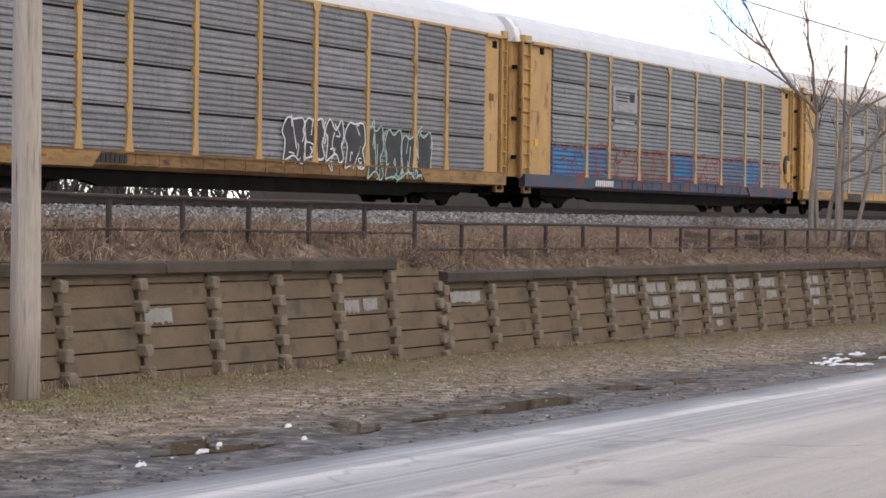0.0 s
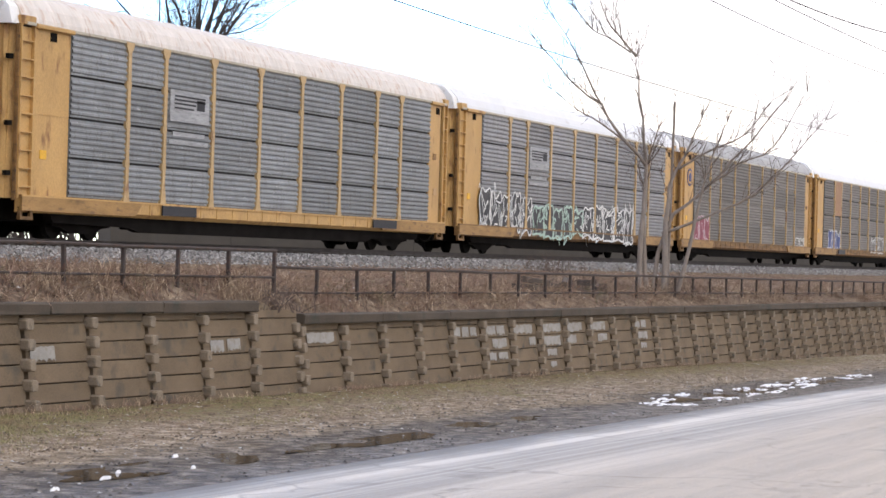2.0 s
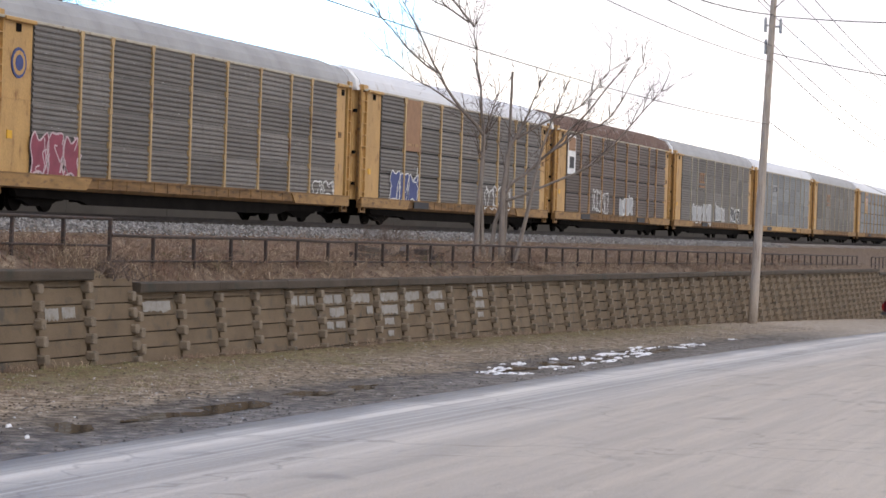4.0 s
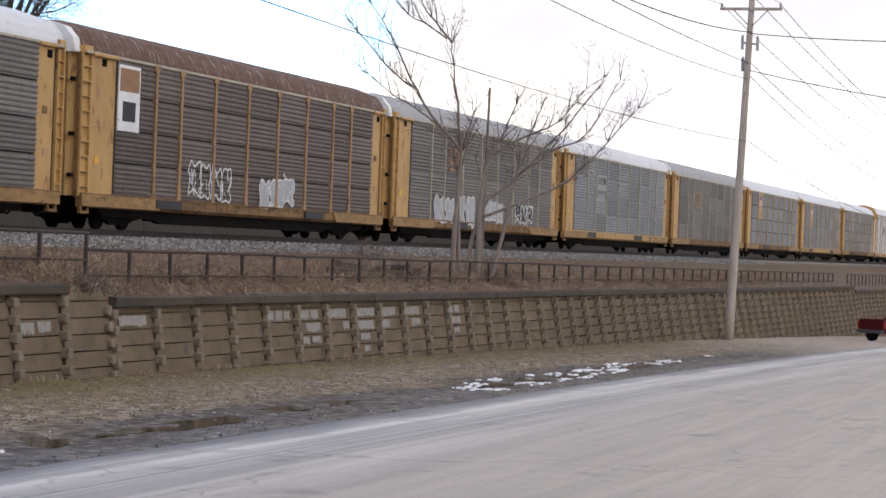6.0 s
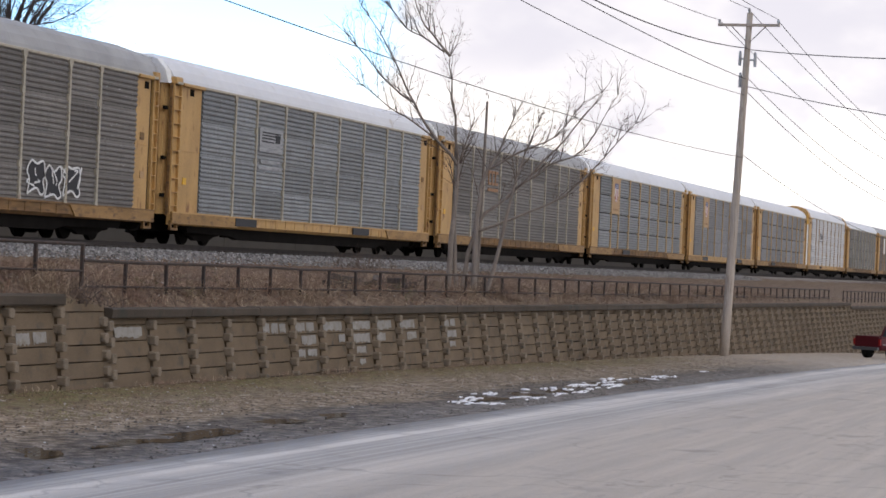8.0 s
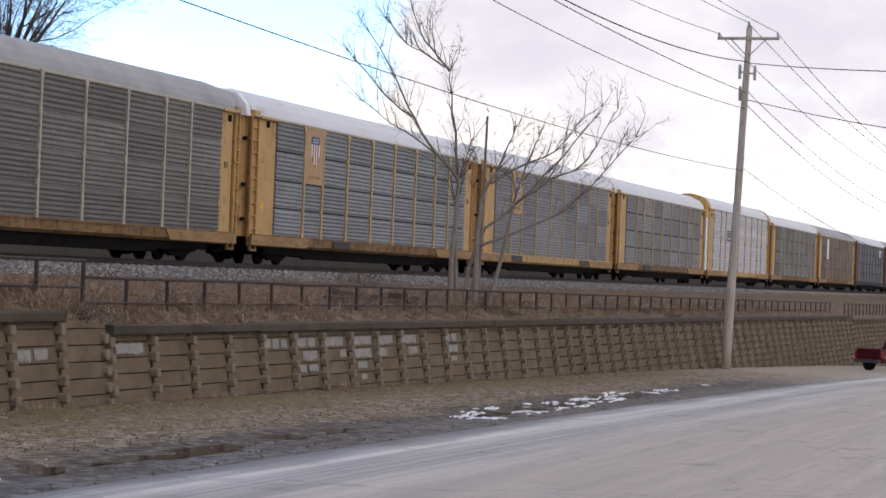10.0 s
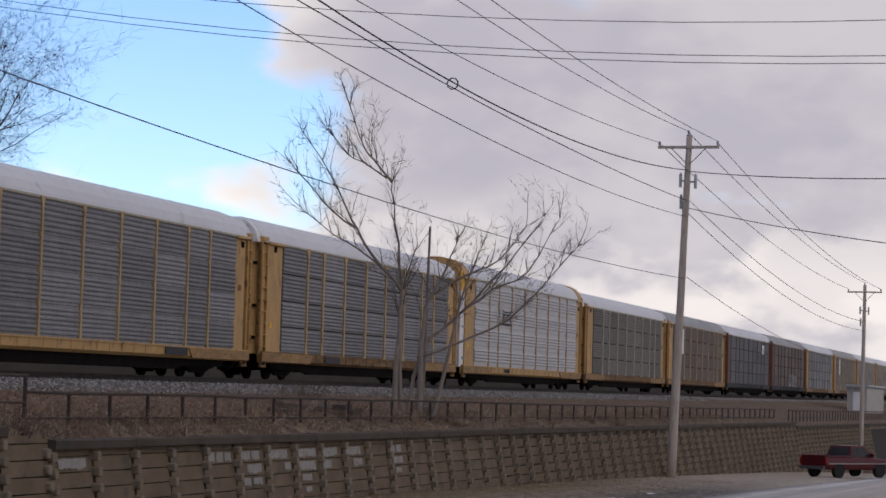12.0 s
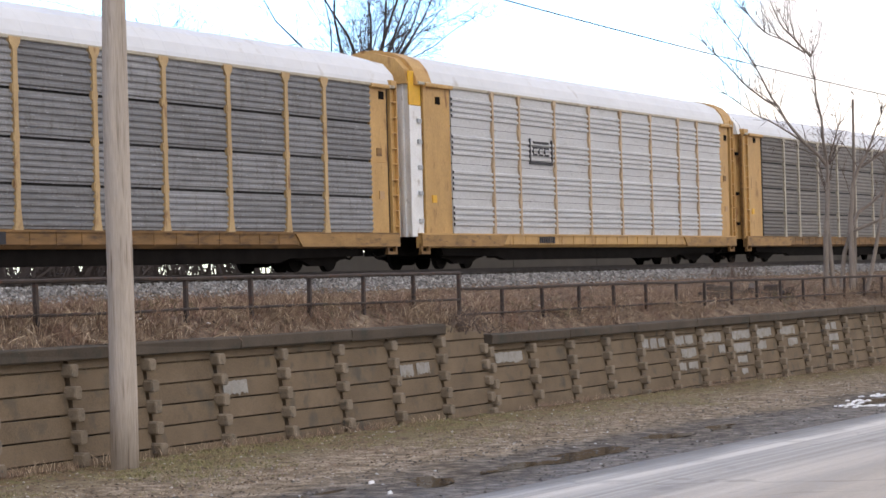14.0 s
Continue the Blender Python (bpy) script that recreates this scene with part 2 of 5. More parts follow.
# ---- mesh building ----
class Geo:
    """Vertices and faces of one mesh."""

    def __init__(self):
        self.v, self.f = [], []

    def add(self, verts, faces):
        k = len(self.v)
        self.v += [tuple(p) for p in verts]
        self.f += [tuple(i + k for i in f) for f in faces]
        return self

    def box(self, x0, x1, y0, y1, z0, z1, c=0.0):
        """A box; c: chamfer of the edges that run along x."""
        if not c:
            p = [(x, y, z) for x in (x0, x1) for y in (y0, y1) for z in (z0, z1)]
            return self.add(p, [(0, 1, 3, 2), (4, 6, 7, 5), (0, 4, 5, 1), (2, 3, 7, 6), (0, 2, 6, 4), (1, 5, 7, 3)])
        ring = [(y0 + c, z0), (y1 - c, z0), (y1, z0 + c), (y1, z1 - c), (y1 - c, z1), (y0 + c, z1), (y0, z1 - c), (y0, z0 + c)]
        return self.prism(ring, x0, x1)

    def prism(self, ring, x0, x1):
        """A ring of (y, z) drawn out along x, with closed ends."""
        n = len(ring)
        p = [(x0, y, z) for y, z in ring] + [(x1, y, z) for y, z in ring]
        return self.add(p, [(i, (i + 1) % n, n + (i + 1) % n, n + i) for i in range(n)] + [tuple(range(n))[::-1], tuple(range(n, 2 * n))])

    def tube(self, path, radii, sides=6, cap=True):
        """A round bar along a path of points."""
        k, n = len(self.v), len(path)
        pts = [Vector(p) for p in path]
        for i, p in enumerate(pts):
            d = (pts[min(i + 1, n - 1)] - pts[max(i - 1, 0)]).normalized()
            side = d.cross(Vector((0.31, 0.93, 0.17))).normalized()
            up = d.cross(side)
            for j in range(sides):
                a = 2 * math.pi * j / sides
                self.v.append(tuple(p + radii[i] * (math.cos(a) * side + math.sin(a) * up)))
        for i in range(n - 1):
            for j in range(sides):
                a, b = k + i * sides + j, k + i * sides + (j + 1) % sides
                self.f.append((a, b, b + sides, a + sides))
        if cap:
            self.f += [tuple(k + j for j in range(sides))[::-1], tuple(k + (n - 1) * sides + j for j in range(sides))]
        return self

    def mesh(self, name, smooth=False):
        me = bpy.data.meshes.new(name)
        me.from_pydata(self.v, [], self.f)
        if smooth:
            me.polygons.foreach_set("use_smooth", [True] * len(me.polygons))
        me.update()
        return me


def part(name, geo, material, parent=None, label="", at=None, smooth=False):
    """One mesh object; alike pieces may share a mesh, each with its own material."""
    me = geo.mesh(name, smooth) if isinstance(geo, Geo) else geo
    ob = new(name, me)
    if not me.materials:
        me.materials.append(material)
    elif me.materials[0] is not material:
        ob.material_slots[0].link = "OBJECT"
        ob.material_slots[0].material = material
    if parent is not None:
        ob.parent = parent
    if at is not None:
        ob.location = at
    if label:
        ob["label"] = label
    return ob


# ---- the lie of the land ----
def street(x):
    """Height of the street along its length: it falls away."""
    d = max(-60.0, min(x, 420.0)) - 25
    return 0.10 - 0.010 * d - 0.00007 * d * d if x < 200 else street_far(x)


def street_far(x):
    return -3.794 - 0.0345 * (min(x, 420.0) - 200)


def coping_top(x):
    if x < 37.2:
        return 1.73 - 0.004 * (x - 28)
    if x < 148:
        return 1.43 - 0.0033 * (x - 39.6)
    return 0.84 - 0.004 * (min(x, 300) - 148)


def lump(x, y, size=1.0, seed=0.0):
    return noise.noise(Vector((x / size, y / size, seed)))


def land(x, y):
    """Height of the ground sheet."""
    low, top = street(x), coping_top(x)
    if y < 18.05:
        rise = max(0.0, min(1.0, (y - 11.0) / 6.0))
        kerbless = -0.03 + 0.10 * rise * rise
        z = low + kerbless + (0.03 * lump(x, y, 1.3) + 0.015 * lump(x, y, 0.35, 4)) * min(1.0, rise * 2 + 0.25)
        return z - (0.06 if y < 10.9 else 0.0)
    if y < 18.4:
        return low - 0.3
    rail_bed = 2.565
    if y < 27.6:
        if y < 19.1:
            k = (y - 18.4) / 0.7
            return top - 0.06 + 0.40 * k + (0.07 * lump(x, y, 1.5, 2) + 0.05 * lump(x, y, 0.5, 3)) * k
        k = (y - 19.1) / 8.5
        z = (top + 0.34) * (1 - k) + 2.22 * k
        return z + 0.08 * lump(x, y, 2.1, 2) + 0.05 * lump(x, y, 0.6, 3)
    if y < 29.2:
        k = (y - 27.6) / 1.6
        return 2.22 + k * (rail_bed - 2.22) + 0.03 * lump(x, y, 0.4, 7)
    if y < 34:
        return rail_bed + 0.012 * lump(x, y, 0.4, 7)
    return rail_bed - min(0.6, 0.12 * (y - 34))


def spaced(lo, hi, step):
    n = max(1, round((hi - lo) / step))
    return [lo + (hi - lo) * i / n for i in range(n)]


def ground_material():
    m, nt, sh = node_material("verge_and_railway_soil", 0.92, gloss=0.12)
    geo = nt.nodes.new("ShaderNodeNewGeometry")
    sep = nt.nodes.new("ShaderNodeSeparateXYZ")
    nt.links.new(geo.outputs["Position"], sep.inputs[0])
    wob, mid, fine = noise_node(nt, 0.55, 5, stretch=(0.4, 1, 1)), noise_node(nt, 4.2, 9), noise_node(nt, 26, 5)
    pebbles = nt.nodes.new("ShaderNodeTexVoronoi")
    pebbles.inputs["Scale"].default_value = 16
    co = nt.nodes.new("ShaderNodeTexCoord")
    nt.links.new(co.outputs["Object"], pebbles.inputs["Vector"])
    add = nt.nodes.new("ShaderNodeMath")
    add.operation = "MULTIPLY_ADD"
    nt.links.new(wob, add.inputs[0])
    add.inputs[1].default_value = 3.2
    nt.links.new(sep.outputs["Y"], add.inputs[2])
    y = add.outputs[0]
    mud = ramp_node(nt, mid, [(0.3, (0.045, 0.038, 0.032)), (0.5, (0.115, 0.099, 0.084)), (0.72, (0.27, 0.24, 0.205))])
    gravel = ramp_node(nt, mid, [(0.28, (0.10, 0.078, 0.056)), (0.5, (0.235, 0.188, 0.135)), (0.72, (0.42, 0.355, 0.275))])
    litter = ramp_node(nt, mid, [(0.28, (0.09, 0.062, 0.04)), (0.46, (0.19, 0.14, 0.086)), (0.6, (0.155, 0.148, 0.068)), (0.75, (0.28, 0.22, 0.15))])
    field = ramp_node(nt, mid, [(0.3, (0.075, 0.052, 0.038)), (0.5, (0.16, 0.117, 0.086)), (0.7, (0.27, 0.215, 0.155))])
    ballast = ramp_node(nt, pebbles.outputs["Color"], [(0.1, (0.10, 0.092, 0.085)), (0.5, (0.23, 0.213, 0.20)), (0.95, (0.40, 0.38, 0.36))])
    col = mix_node(nt, range_node(nt, y, 14.9, 15.8), mud, gravel)
    col = mix_node(nt, range_node(nt, y, 17.2, 18.6), col, litter)
    drive = ramp_node(nt, mid, [(0.3, (0.25, 0.212, 0.168)), (0.5, (0.37, 0.318, 0.258)), (0.7, (0.47, 0.41, 0.34))])
    col = mix_node(nt, range_node(nt, sep.outputs["X"], 74, 100), col, drive)
    flat = range_node(nt, sep.outputs["Y"], 18.2, 18.5)
    col = mix_node(nt, flat, col, field)
    col = mix_node(nt, range_node(nt, y, 29.5, 30.2), col, ballast)
    col = mix_node(nt, range_node(nt, y, 38, 40), col, field)
    col = mix_node(nt, 0.45, col, ramp_node(nt, fine, [(0.3, (0.05, 0.045, 0.04)), (0.7, (0.9, 0.86, 0.8))]), "OVERLAY")
    nt.links.new(col, sh.inputs["Base Color"])
    wet = range_node(nt, y, 13.4, 15.2, 0.55, 0.95)
    nt.links.new(wet, sh.inputs["Roughness"])
    h = nt.nodes.new("ShaderNodeMath")
    h.operation = "ADD"
    nt.links.new(fine, h.inputs[0])
    nt.links.new(pebbles.outputs["Distance"], h.inputs[1])
    bump_node(nt, sh, h.outputs[0], 0.55, 0.04)
    return m


def sheet(name, xs, ys, height, material):
    v = [(x, y, height(x, y)) for x in xs for y in ys]
    w = len(ys)
    f = [(i * w + j, (i + 1) * w + j, (i + 1) * w + j + 1, i * w + j + 1) for i in range(len(xs) - 1) for j in range(w - 1)]
    g = Geo()
    g.v, g.f = v, f
    return part(name, g, material, smooth=True)


XS = spaced(-1500, -60, 200) + spaced(-60, 16, 8) + spaced(16, 75, 0.35) + spaced(75, 150, 1.2) + spaced(150, 420, 12) + spaced(420, 3000, 300) + [3000]
YS = spaced(-1500, -40, 200) + spaced(-40, 4, 6) + spaced(4, 10.6, 1.1) + spaced(10.6, 18.04, 0.24) + [18.04, 18.06, 18.39] + spaced(18.41, 29.2, 0.36) + spaced(29.2, 40, 1.2) + spaced(40, 160, 20) + spaced(160, 3000, 400) + [3000]
tagged(sheet("ground", XS, YS, land, ground_material()), "muddy gravel verge, dry grass bank and grey railway ballast", "ground", kind="structure")


def road_material():
    m, nt, sh = node_material("worn_street_asphalt", 0.75, gloss=0.4)
    geo, sep = nt.nodes.new("ShaderNodeNewGeometry"), nt.nodes.new("ShaderNodeSeparateXYZ")
    nt.links.new(geo.outputs["Position"], sep.inputs[0])
    wob = noise_node(nt, 0.5, 4, stretch=(0.12, 1, 1))
    add = nt.nodes.new("ShaderNodeMath")
    add.operation = "MULTIPLY_ADD"
    nt.links.new(wob, add.inputs[0])
    add.inputs[1].default_value = 1.5
    nt.links.new(sep.outputs["Y"], add.inputs[2])
    track = ramp_node(nt, range_node(nt, add.outputs[0], 3.0, 12.2), [
        (0.0, (0.415, 0.362, 0.300)), (0.45, (0.405, 0.354, 0.294)), (0.60, (0.385, 0.342, 0.29)), (0.69, (0.45, 0.41, 0.36)), (0.73, (0.375, 0.345, 0.31)),
        (0.80, (0.33, 0.312, 0.29)), (0.865, (0.56, 0.525, 0.475)), (0.93, (0.40, 0.38, 0.35)), (0.985, (0.175, 0.167, 0.158))])
    long, grain, spots = noise_node(nt, 1.2, 6, stretch=(0.08, 1.4, 1)), noise_node(nt, 60, 3), noise_node(nt, 0.8, 6)
    col = mix_node(nt, 0.32, track, ramp_node(nt, long, [(0.3, (0.25, 0.24, 0.23)), (0.7, (0.78, 0.77, 0.76))]), "OVERLAY")
    streak = noise_node(nt, 3.2, 7, stretch=(0.06, 1.6, 1))
    col = mix_node(nt, 0.12, col, ramp_node(nt, streak, [(0.35, (0.22, 0.21, 0.2)), (0.5, (0.5, 0.5, 0.5)), (0.68, (0.85, 0.85, 0.85))]), "OVERLAY")
    lines = noise_node(nt, 2.0, 5, stretch=(0.012, 4.0, 1))
    band = range_node(nt, add.outputs[0], 8.6, 10.6)
    col = mix_node(nt, both_node(nt, band, range_node(nt, lines, 0.54, 0.60, 0.0, 0.55)), col, (0.62, 0.59, 0.545))
    col = mix_node(nt, both_node(nt, band, range_node(nt, lines, 0.40, 0.46, 0.4, 0.0)), col, (0.20, 0.19, 0.178))
    blots = noise_node(nt, 5.0, 6, stretch=(0.25, 1, 1))
    col = mix_node(nt, range_node(nt, blots, 0.62, 0.7, 0.0, 0.22), col, (0.13, 0.12, 0.11))
    col = mix_node(nt, 0.3, col, ramp_node(nt, grain, [(0.3, (0.2, 0.2, 0.2)), (0.7, (0.8, 0.8, 0.8))]), "OVERLAY")
    col = mix_node(nt, range_node(nt, spots, 0.6, 0.72, 0.0, 0.4), col, (0.09, 0.085, 0.08))
    cracks = nt.nodes.new("ShaderNodeTexVoronoi")
    cracks.feature = "DISTANCE_TO_EDGE"
    cracks.inputs["Scale"].default_value = 0.16
    co = nt.nodes.new("ShaderNodeTexCoord")
    warp = nt.nodes.new("ShaderNodeVectorMath")
    warp.operation = "MULTIPLY_ADD"
    nz = nt.nodes.new("ShaderNodeTexNoise")
    nz.inputs["Scale"].default_value = 0.8
    nt.links.new(co.outputs["Object"], nz.inputs["Vector"])
    nt.links.new(nz.outputs["Color"], warp.inputs[0])
    warp.inputs[1].default_value = (2.5, 2.5, 0)
    nt.links.new(co.outputs["Object"], warp.inputs[2])
    nt.links.new(warp.outputs[0], cracks.inputs["Vector"])
    col = mix_node(nt, range_node(nt, cracks.outputs["Distance"], 0.0, 0.006, 0.35, 0.0), col, (0.05, 0.045, 0.04))
    # mud carried on to the edge of the asphalt
    smear = nt.nodes.new("ShaderNodeMath")
    smear.operation = "MULTIPLY_ADD"
    nt.links.new(noise_node(nt, 1.1, 6, stretch=(0.3, 1, 1)), smear.inputs[0])
    smear.inputs[1].default_value = 2.4
    nt.links.new(sep.outputs["Y"], smear.inputs[2])
    col = mix_node(nt, range_node(nt, smear.outputs[0], 11.55, 12.3, 0.0, 0.8), col, ramp_node(nt, grain, [(0.3, (0.13, 0.118, 0.105)), (0.7, (0.27, 0.25, 0.225))]))
    nt.links.new(col, sh.inputs["Base Color"])
    nt.links.new(range_node(nt, long, 0.3, 0.7, 0.55, 0.8), sh.inputs["Roughness"])
    bump_node(nt, sh, grain, 0.25, 0.01)
    return m


def road_height(x, y):
    return street(x) + 0.03 + 0.02 * max(0.0, min(1.0, (11 - y) / 4)) - (0.14 if y > 11.05 or y < -2.05 else 0.0)


XR = spaced(-900, -40, 120) + spaced(-40, 160, 2.0) + spaced(160, 420, 15) + spaced(420, 1500, 200) + [1500]
YR = [-2.1, -2.0] + spaced(-1.9, 11.04, 0.8) + [11.04, 11.09]
tagged(sheet("road", XR, YR, road_height, road_material()), "worn grey asphalt street with pale salt-dried tyre bands", "road", kind="structure")


# ---- railway ----
TRACK_Y, RAIL_TOP = 31.4, 2.80


def rail():
    prof = [(-0.07, -0.17), (0.07, -0.17), (0.07, -0.15), (0.012, -0.13), (0.012, -0.045), (0.036, -0.035), (0.036, 0), (-0.036, 0), (-0.036, -0.035), (-0.012, -0.045), (-0.012, -0.13), (-0.07, -0.15)]
    return Geo().prism(prof, -100, 500).mesh("rail")


rail_mesh = rail()
for dy in (-0.75, 0.75):
    tagged(part("rail", rail_mesh, STEEL, at=(0, TRACK_Y + dy, RAIL_TOP)), "dark steel running rail on the ballast", "rail", "rails of the track")
ties = Geo()
for i in range(620):
    x = 20 + 0.55 * i
    ties.box(x, x + 0.23, TRACK_Y - 1.3, TRACK_Y + 1.3, 2.5, 2.655)
tagged(part("railway_ties", ties, TIE_WOOD), "dark wooden ties sunk in grey ballast", "ties", kind="stuff")


# ---- crib wall ----
COLS = [36.01 + 1.84 * n for n in range(-11, 1)] + [38.02] + [39.95 + 1.855 * n + 0.003 * n * n for n in range(0, 78)]
FIRST = 5


def batter(x):
    """Lean of the wall, more further along."""
    return 0.135 + 0.09 * max(0.0, min(1.0, (x - 52) / 25))


def face_y(x, z):
    return 18.36 - batter(x) * (coping_top(x) - z)


def wall():
    base = tagged(new("wall_retaining"), "stepped concrete crib retaining wall of stacked planks and header ends", "wall", kind="structure")
    # near-black backing: shade between planks and headers is put into its colour
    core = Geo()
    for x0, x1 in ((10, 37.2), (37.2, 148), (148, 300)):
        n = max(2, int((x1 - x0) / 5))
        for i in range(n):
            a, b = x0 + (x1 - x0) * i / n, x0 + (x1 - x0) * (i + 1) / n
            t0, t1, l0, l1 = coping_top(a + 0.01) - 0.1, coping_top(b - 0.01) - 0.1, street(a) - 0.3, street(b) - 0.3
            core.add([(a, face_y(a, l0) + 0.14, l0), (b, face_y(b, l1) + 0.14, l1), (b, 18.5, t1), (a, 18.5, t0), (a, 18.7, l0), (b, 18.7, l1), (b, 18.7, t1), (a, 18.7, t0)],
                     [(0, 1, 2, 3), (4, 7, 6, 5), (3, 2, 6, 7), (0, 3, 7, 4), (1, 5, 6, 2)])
    part("wall_core", core, plain("wall_gap_shade", (0.035, 0.03, 0.025), 0.95), base)
    rng = random.Random(5)
    plank_meshes, head_meshes = {}, []
    for k in range(4):
        g = Geo()
        w, h, d = 0.088 + 0.008 * rng.random(), 0.083 + 0.008 * rng.random(), 0.16
        c = 0.028
        ring = [(-w, -h + c), (-w + c, -h), (w - c, -h), (w, -h + c), (w, h - c), (w - c, h), (-w + c, h), (-w, h - c)]
        ring = [(x + rng.uniform(-.006, .006), z + rng.uniform(-.006, .006)) for x, z in ring]
        inner = [(x * 0.86, z * 0.86) for x, z in ring]
        v = [(x, 0.3, z) for x, z in ring] + [(x, -d + 0.02, z) for x, z in ring] + [(x, -d, z) for x, z in inner]
        n = len(ring)
        f = [(i, (i + 1) % n, n + (i + 1) % n, n + i) for i in range(n)] + [(n + i, n + (i + 1) % n, 2 * n + (i + 1) % n, 2 * n + i) for i in range(n)] + [tuple(range(2 * n, 3 * n))]
        g.add(v, f)
        head_meshes.append(g.mesh("header_end"))
    far_planks, far_heads = Geo(), Geo()
    for n in range(len(COLS) - 1):
        x0, x1 = COLS[n], COLS[n + 1]
        xm = (x0 + x1) / 2
        top, low = coping_top(xm), street(xm)
        near = 17 < x0 < 70
        row = 0
        while True:
            zc = top - 0.13 - 0.30 * row
            if zc + 0.14 < low - 0.02:
                break
            h, w = 0.142, (x1 - x0)
            y = face_y(xm, zc) + rng.uniform(-0.012, 0.012)
            tilt = rng.uniform(-0.35, 0.35)
            if near:
                cut = n == FIRST + 6 and row == 0
                key = (round(w, 2), cut)
                if key not in plank_meshes:
                    plank_meshes[key] = Geo().box(-w / 2 + 0.05, w / 2 - 0.05, -0.0, 0.16, -h, 0.0 if cut else h, 0.007).mesh("plank")
                o = part("plank", plank_meshes[key], CONCRETE, base, at=(xm, y, zc))
                o.rotation_euler = (-math.atan(batter(xm)), radians(0.2 + tilt), 0)
            else:
                far_planks.box(x0 + 0.10, x1 - 0.10, y, y + 0.16, zc - h + 0.012, zc + h - 0.012)
            zh = zc - 0.15
            hx = x0 + rng.uniform(-0.02, 0.02)
            hy = face_y(x0, zh)
            if zh > street(x0) - 0.05:
                if near:
                    o = part("header_end", head_meshes[rng.randrange(4)], HEADER_STONE, base, at=(hx, hy, zh))
                    o.rotation_euler = (0, radians(rng.uniform(-3, 3)), radians(rng.uniform(-3, 3)))
                    if n == FIRST + 7:
                        o2 = part("header_end", head_meshes[rng.randrange(4)], HEADER_STONE, base, at=(hx - 0.2, hy + 0.03, zh + 0.08))
                else:
                    far_heads.box(hx - 0.10, hx + 0.10, hy - 0.17, hy + 0.1, zh - 0.10, zh + 0.10)
            row += 1
    tagged(part("plank_rows", far_planks, CONCRETE, base), kind="stuff")
    tagged(part("header_rows", far_heads, HEADER_STONE, base), kind="stuff")
    # coping slabs
    for x0, x1 in ((12, 36.15), (38.05, 147.9), (148.05, 300)):
        n = round((x1 - x0) / 3.66)
        for i in range(n):
            a, b = x0 + (x1 - x0) * i / n, x0 + (x1 - x0) * (i + 1) / n - 0.015
            za, zb = coping_top(a + 0.02), coping_top(b - 0.02)
            j = rng.uniform(-0.012, 0.012)
            g = Geo().box(0, b - a, 18.19 + j, 18.62, -0.15, 0.04, 0.025)
            g.v = [(x, y + rng.uniform(-.012, .012), z + rng.uniform(-.01, .008)) for x, y, z in g.v]
            o = part("coping", g, COPING_STONE, base, at=(a, 0, za))
            o.rotation_euler = (0, math.atan2(za - zb, b - a), 0)
    # patches of white paint over old scrawl: bay, row, from, to (share of the bay), low, high (share of the plank)
    for bay, r, u0, u1, v0, v1 in ((2, 2, .02, .44, .05, .95), (5, 2, .12, .42, .05, .9), (5, 2, .5, .8, .1, .95), (7, 1, .15, .85, .1, .95), (11, 1, .1, .32, .1, .95), (11, 1, .38, .62, .05, .95), (11, 1, .68, .9, .1, .9),
                                   (12, 1, .15, .5, .1, .95), (12, 1, .55, .85, .1, .95), (12, 2, .35, .9, .1, .95), (12, 3, .2, .45, .2, .95), (12, 3, .55, .9, .2, .9), (13, 1, .1, .85, .1, .95), (13, 2, .7, .95, .2, .95),
                                   (14, 1, .2, .95, .1, .95), (14, 2, .2, .9, .05, .95), (14, 3, .3, .7, .2, .9), (14, 4, .4, .65, .3, .9), (15, 1, .15, .8, .05, .95), (15, 2, .1, .5, .05, .95), (16, 1, .1, .8, .05, .95), (16, 2, .4, .85, .1, .9),
                                   (18, 1, .1, .35, .1, .9), (18, 1, .42, .68, .1, .95), (18, 2, .2, .7, .1, .9), (18, 3, .3, .6, .3, .9)):
        x0, x1 = COLS[FIRST + bay] + 0.1, COLS[FIRST + bay + 1] - 0.1
        zc = coping_top((x0 + x1) / 2) - 0.13 - 0.30 * r
        w = x1 - x0
        g = Geo()
        steps = 14
        lo = [v0 * 0.26 - 0.13 + rng.uniform(-.012, .05) for _ in range(steps + 1)]
        hi = [v1 * 0.26 - 0.13 + rng.uniform(-.018, .008) for _ in range(steps + 1)]
        xs = [(u0 + (u1 - u0) * i / steps) * w for i in range(steps + 1)]
        for i in range(steps):
            g.add([(xs[i], 0, lo[i]), (xs[i + 1], 0, lo[i + 1]), (xs[i + 1], 0, hi[i + 1]), (xs[i], 0, hi[i])], [(0, 1, 2, 3)])
        o = part("paint_patch", g, WHITE_PATCH, base, "flaking white paint patch", at=(x0, face_y(x0, zc) - 0.017, zc))
        o.rotation_euler = (-math.atan(batter(x0)), 0, 0)


wall()


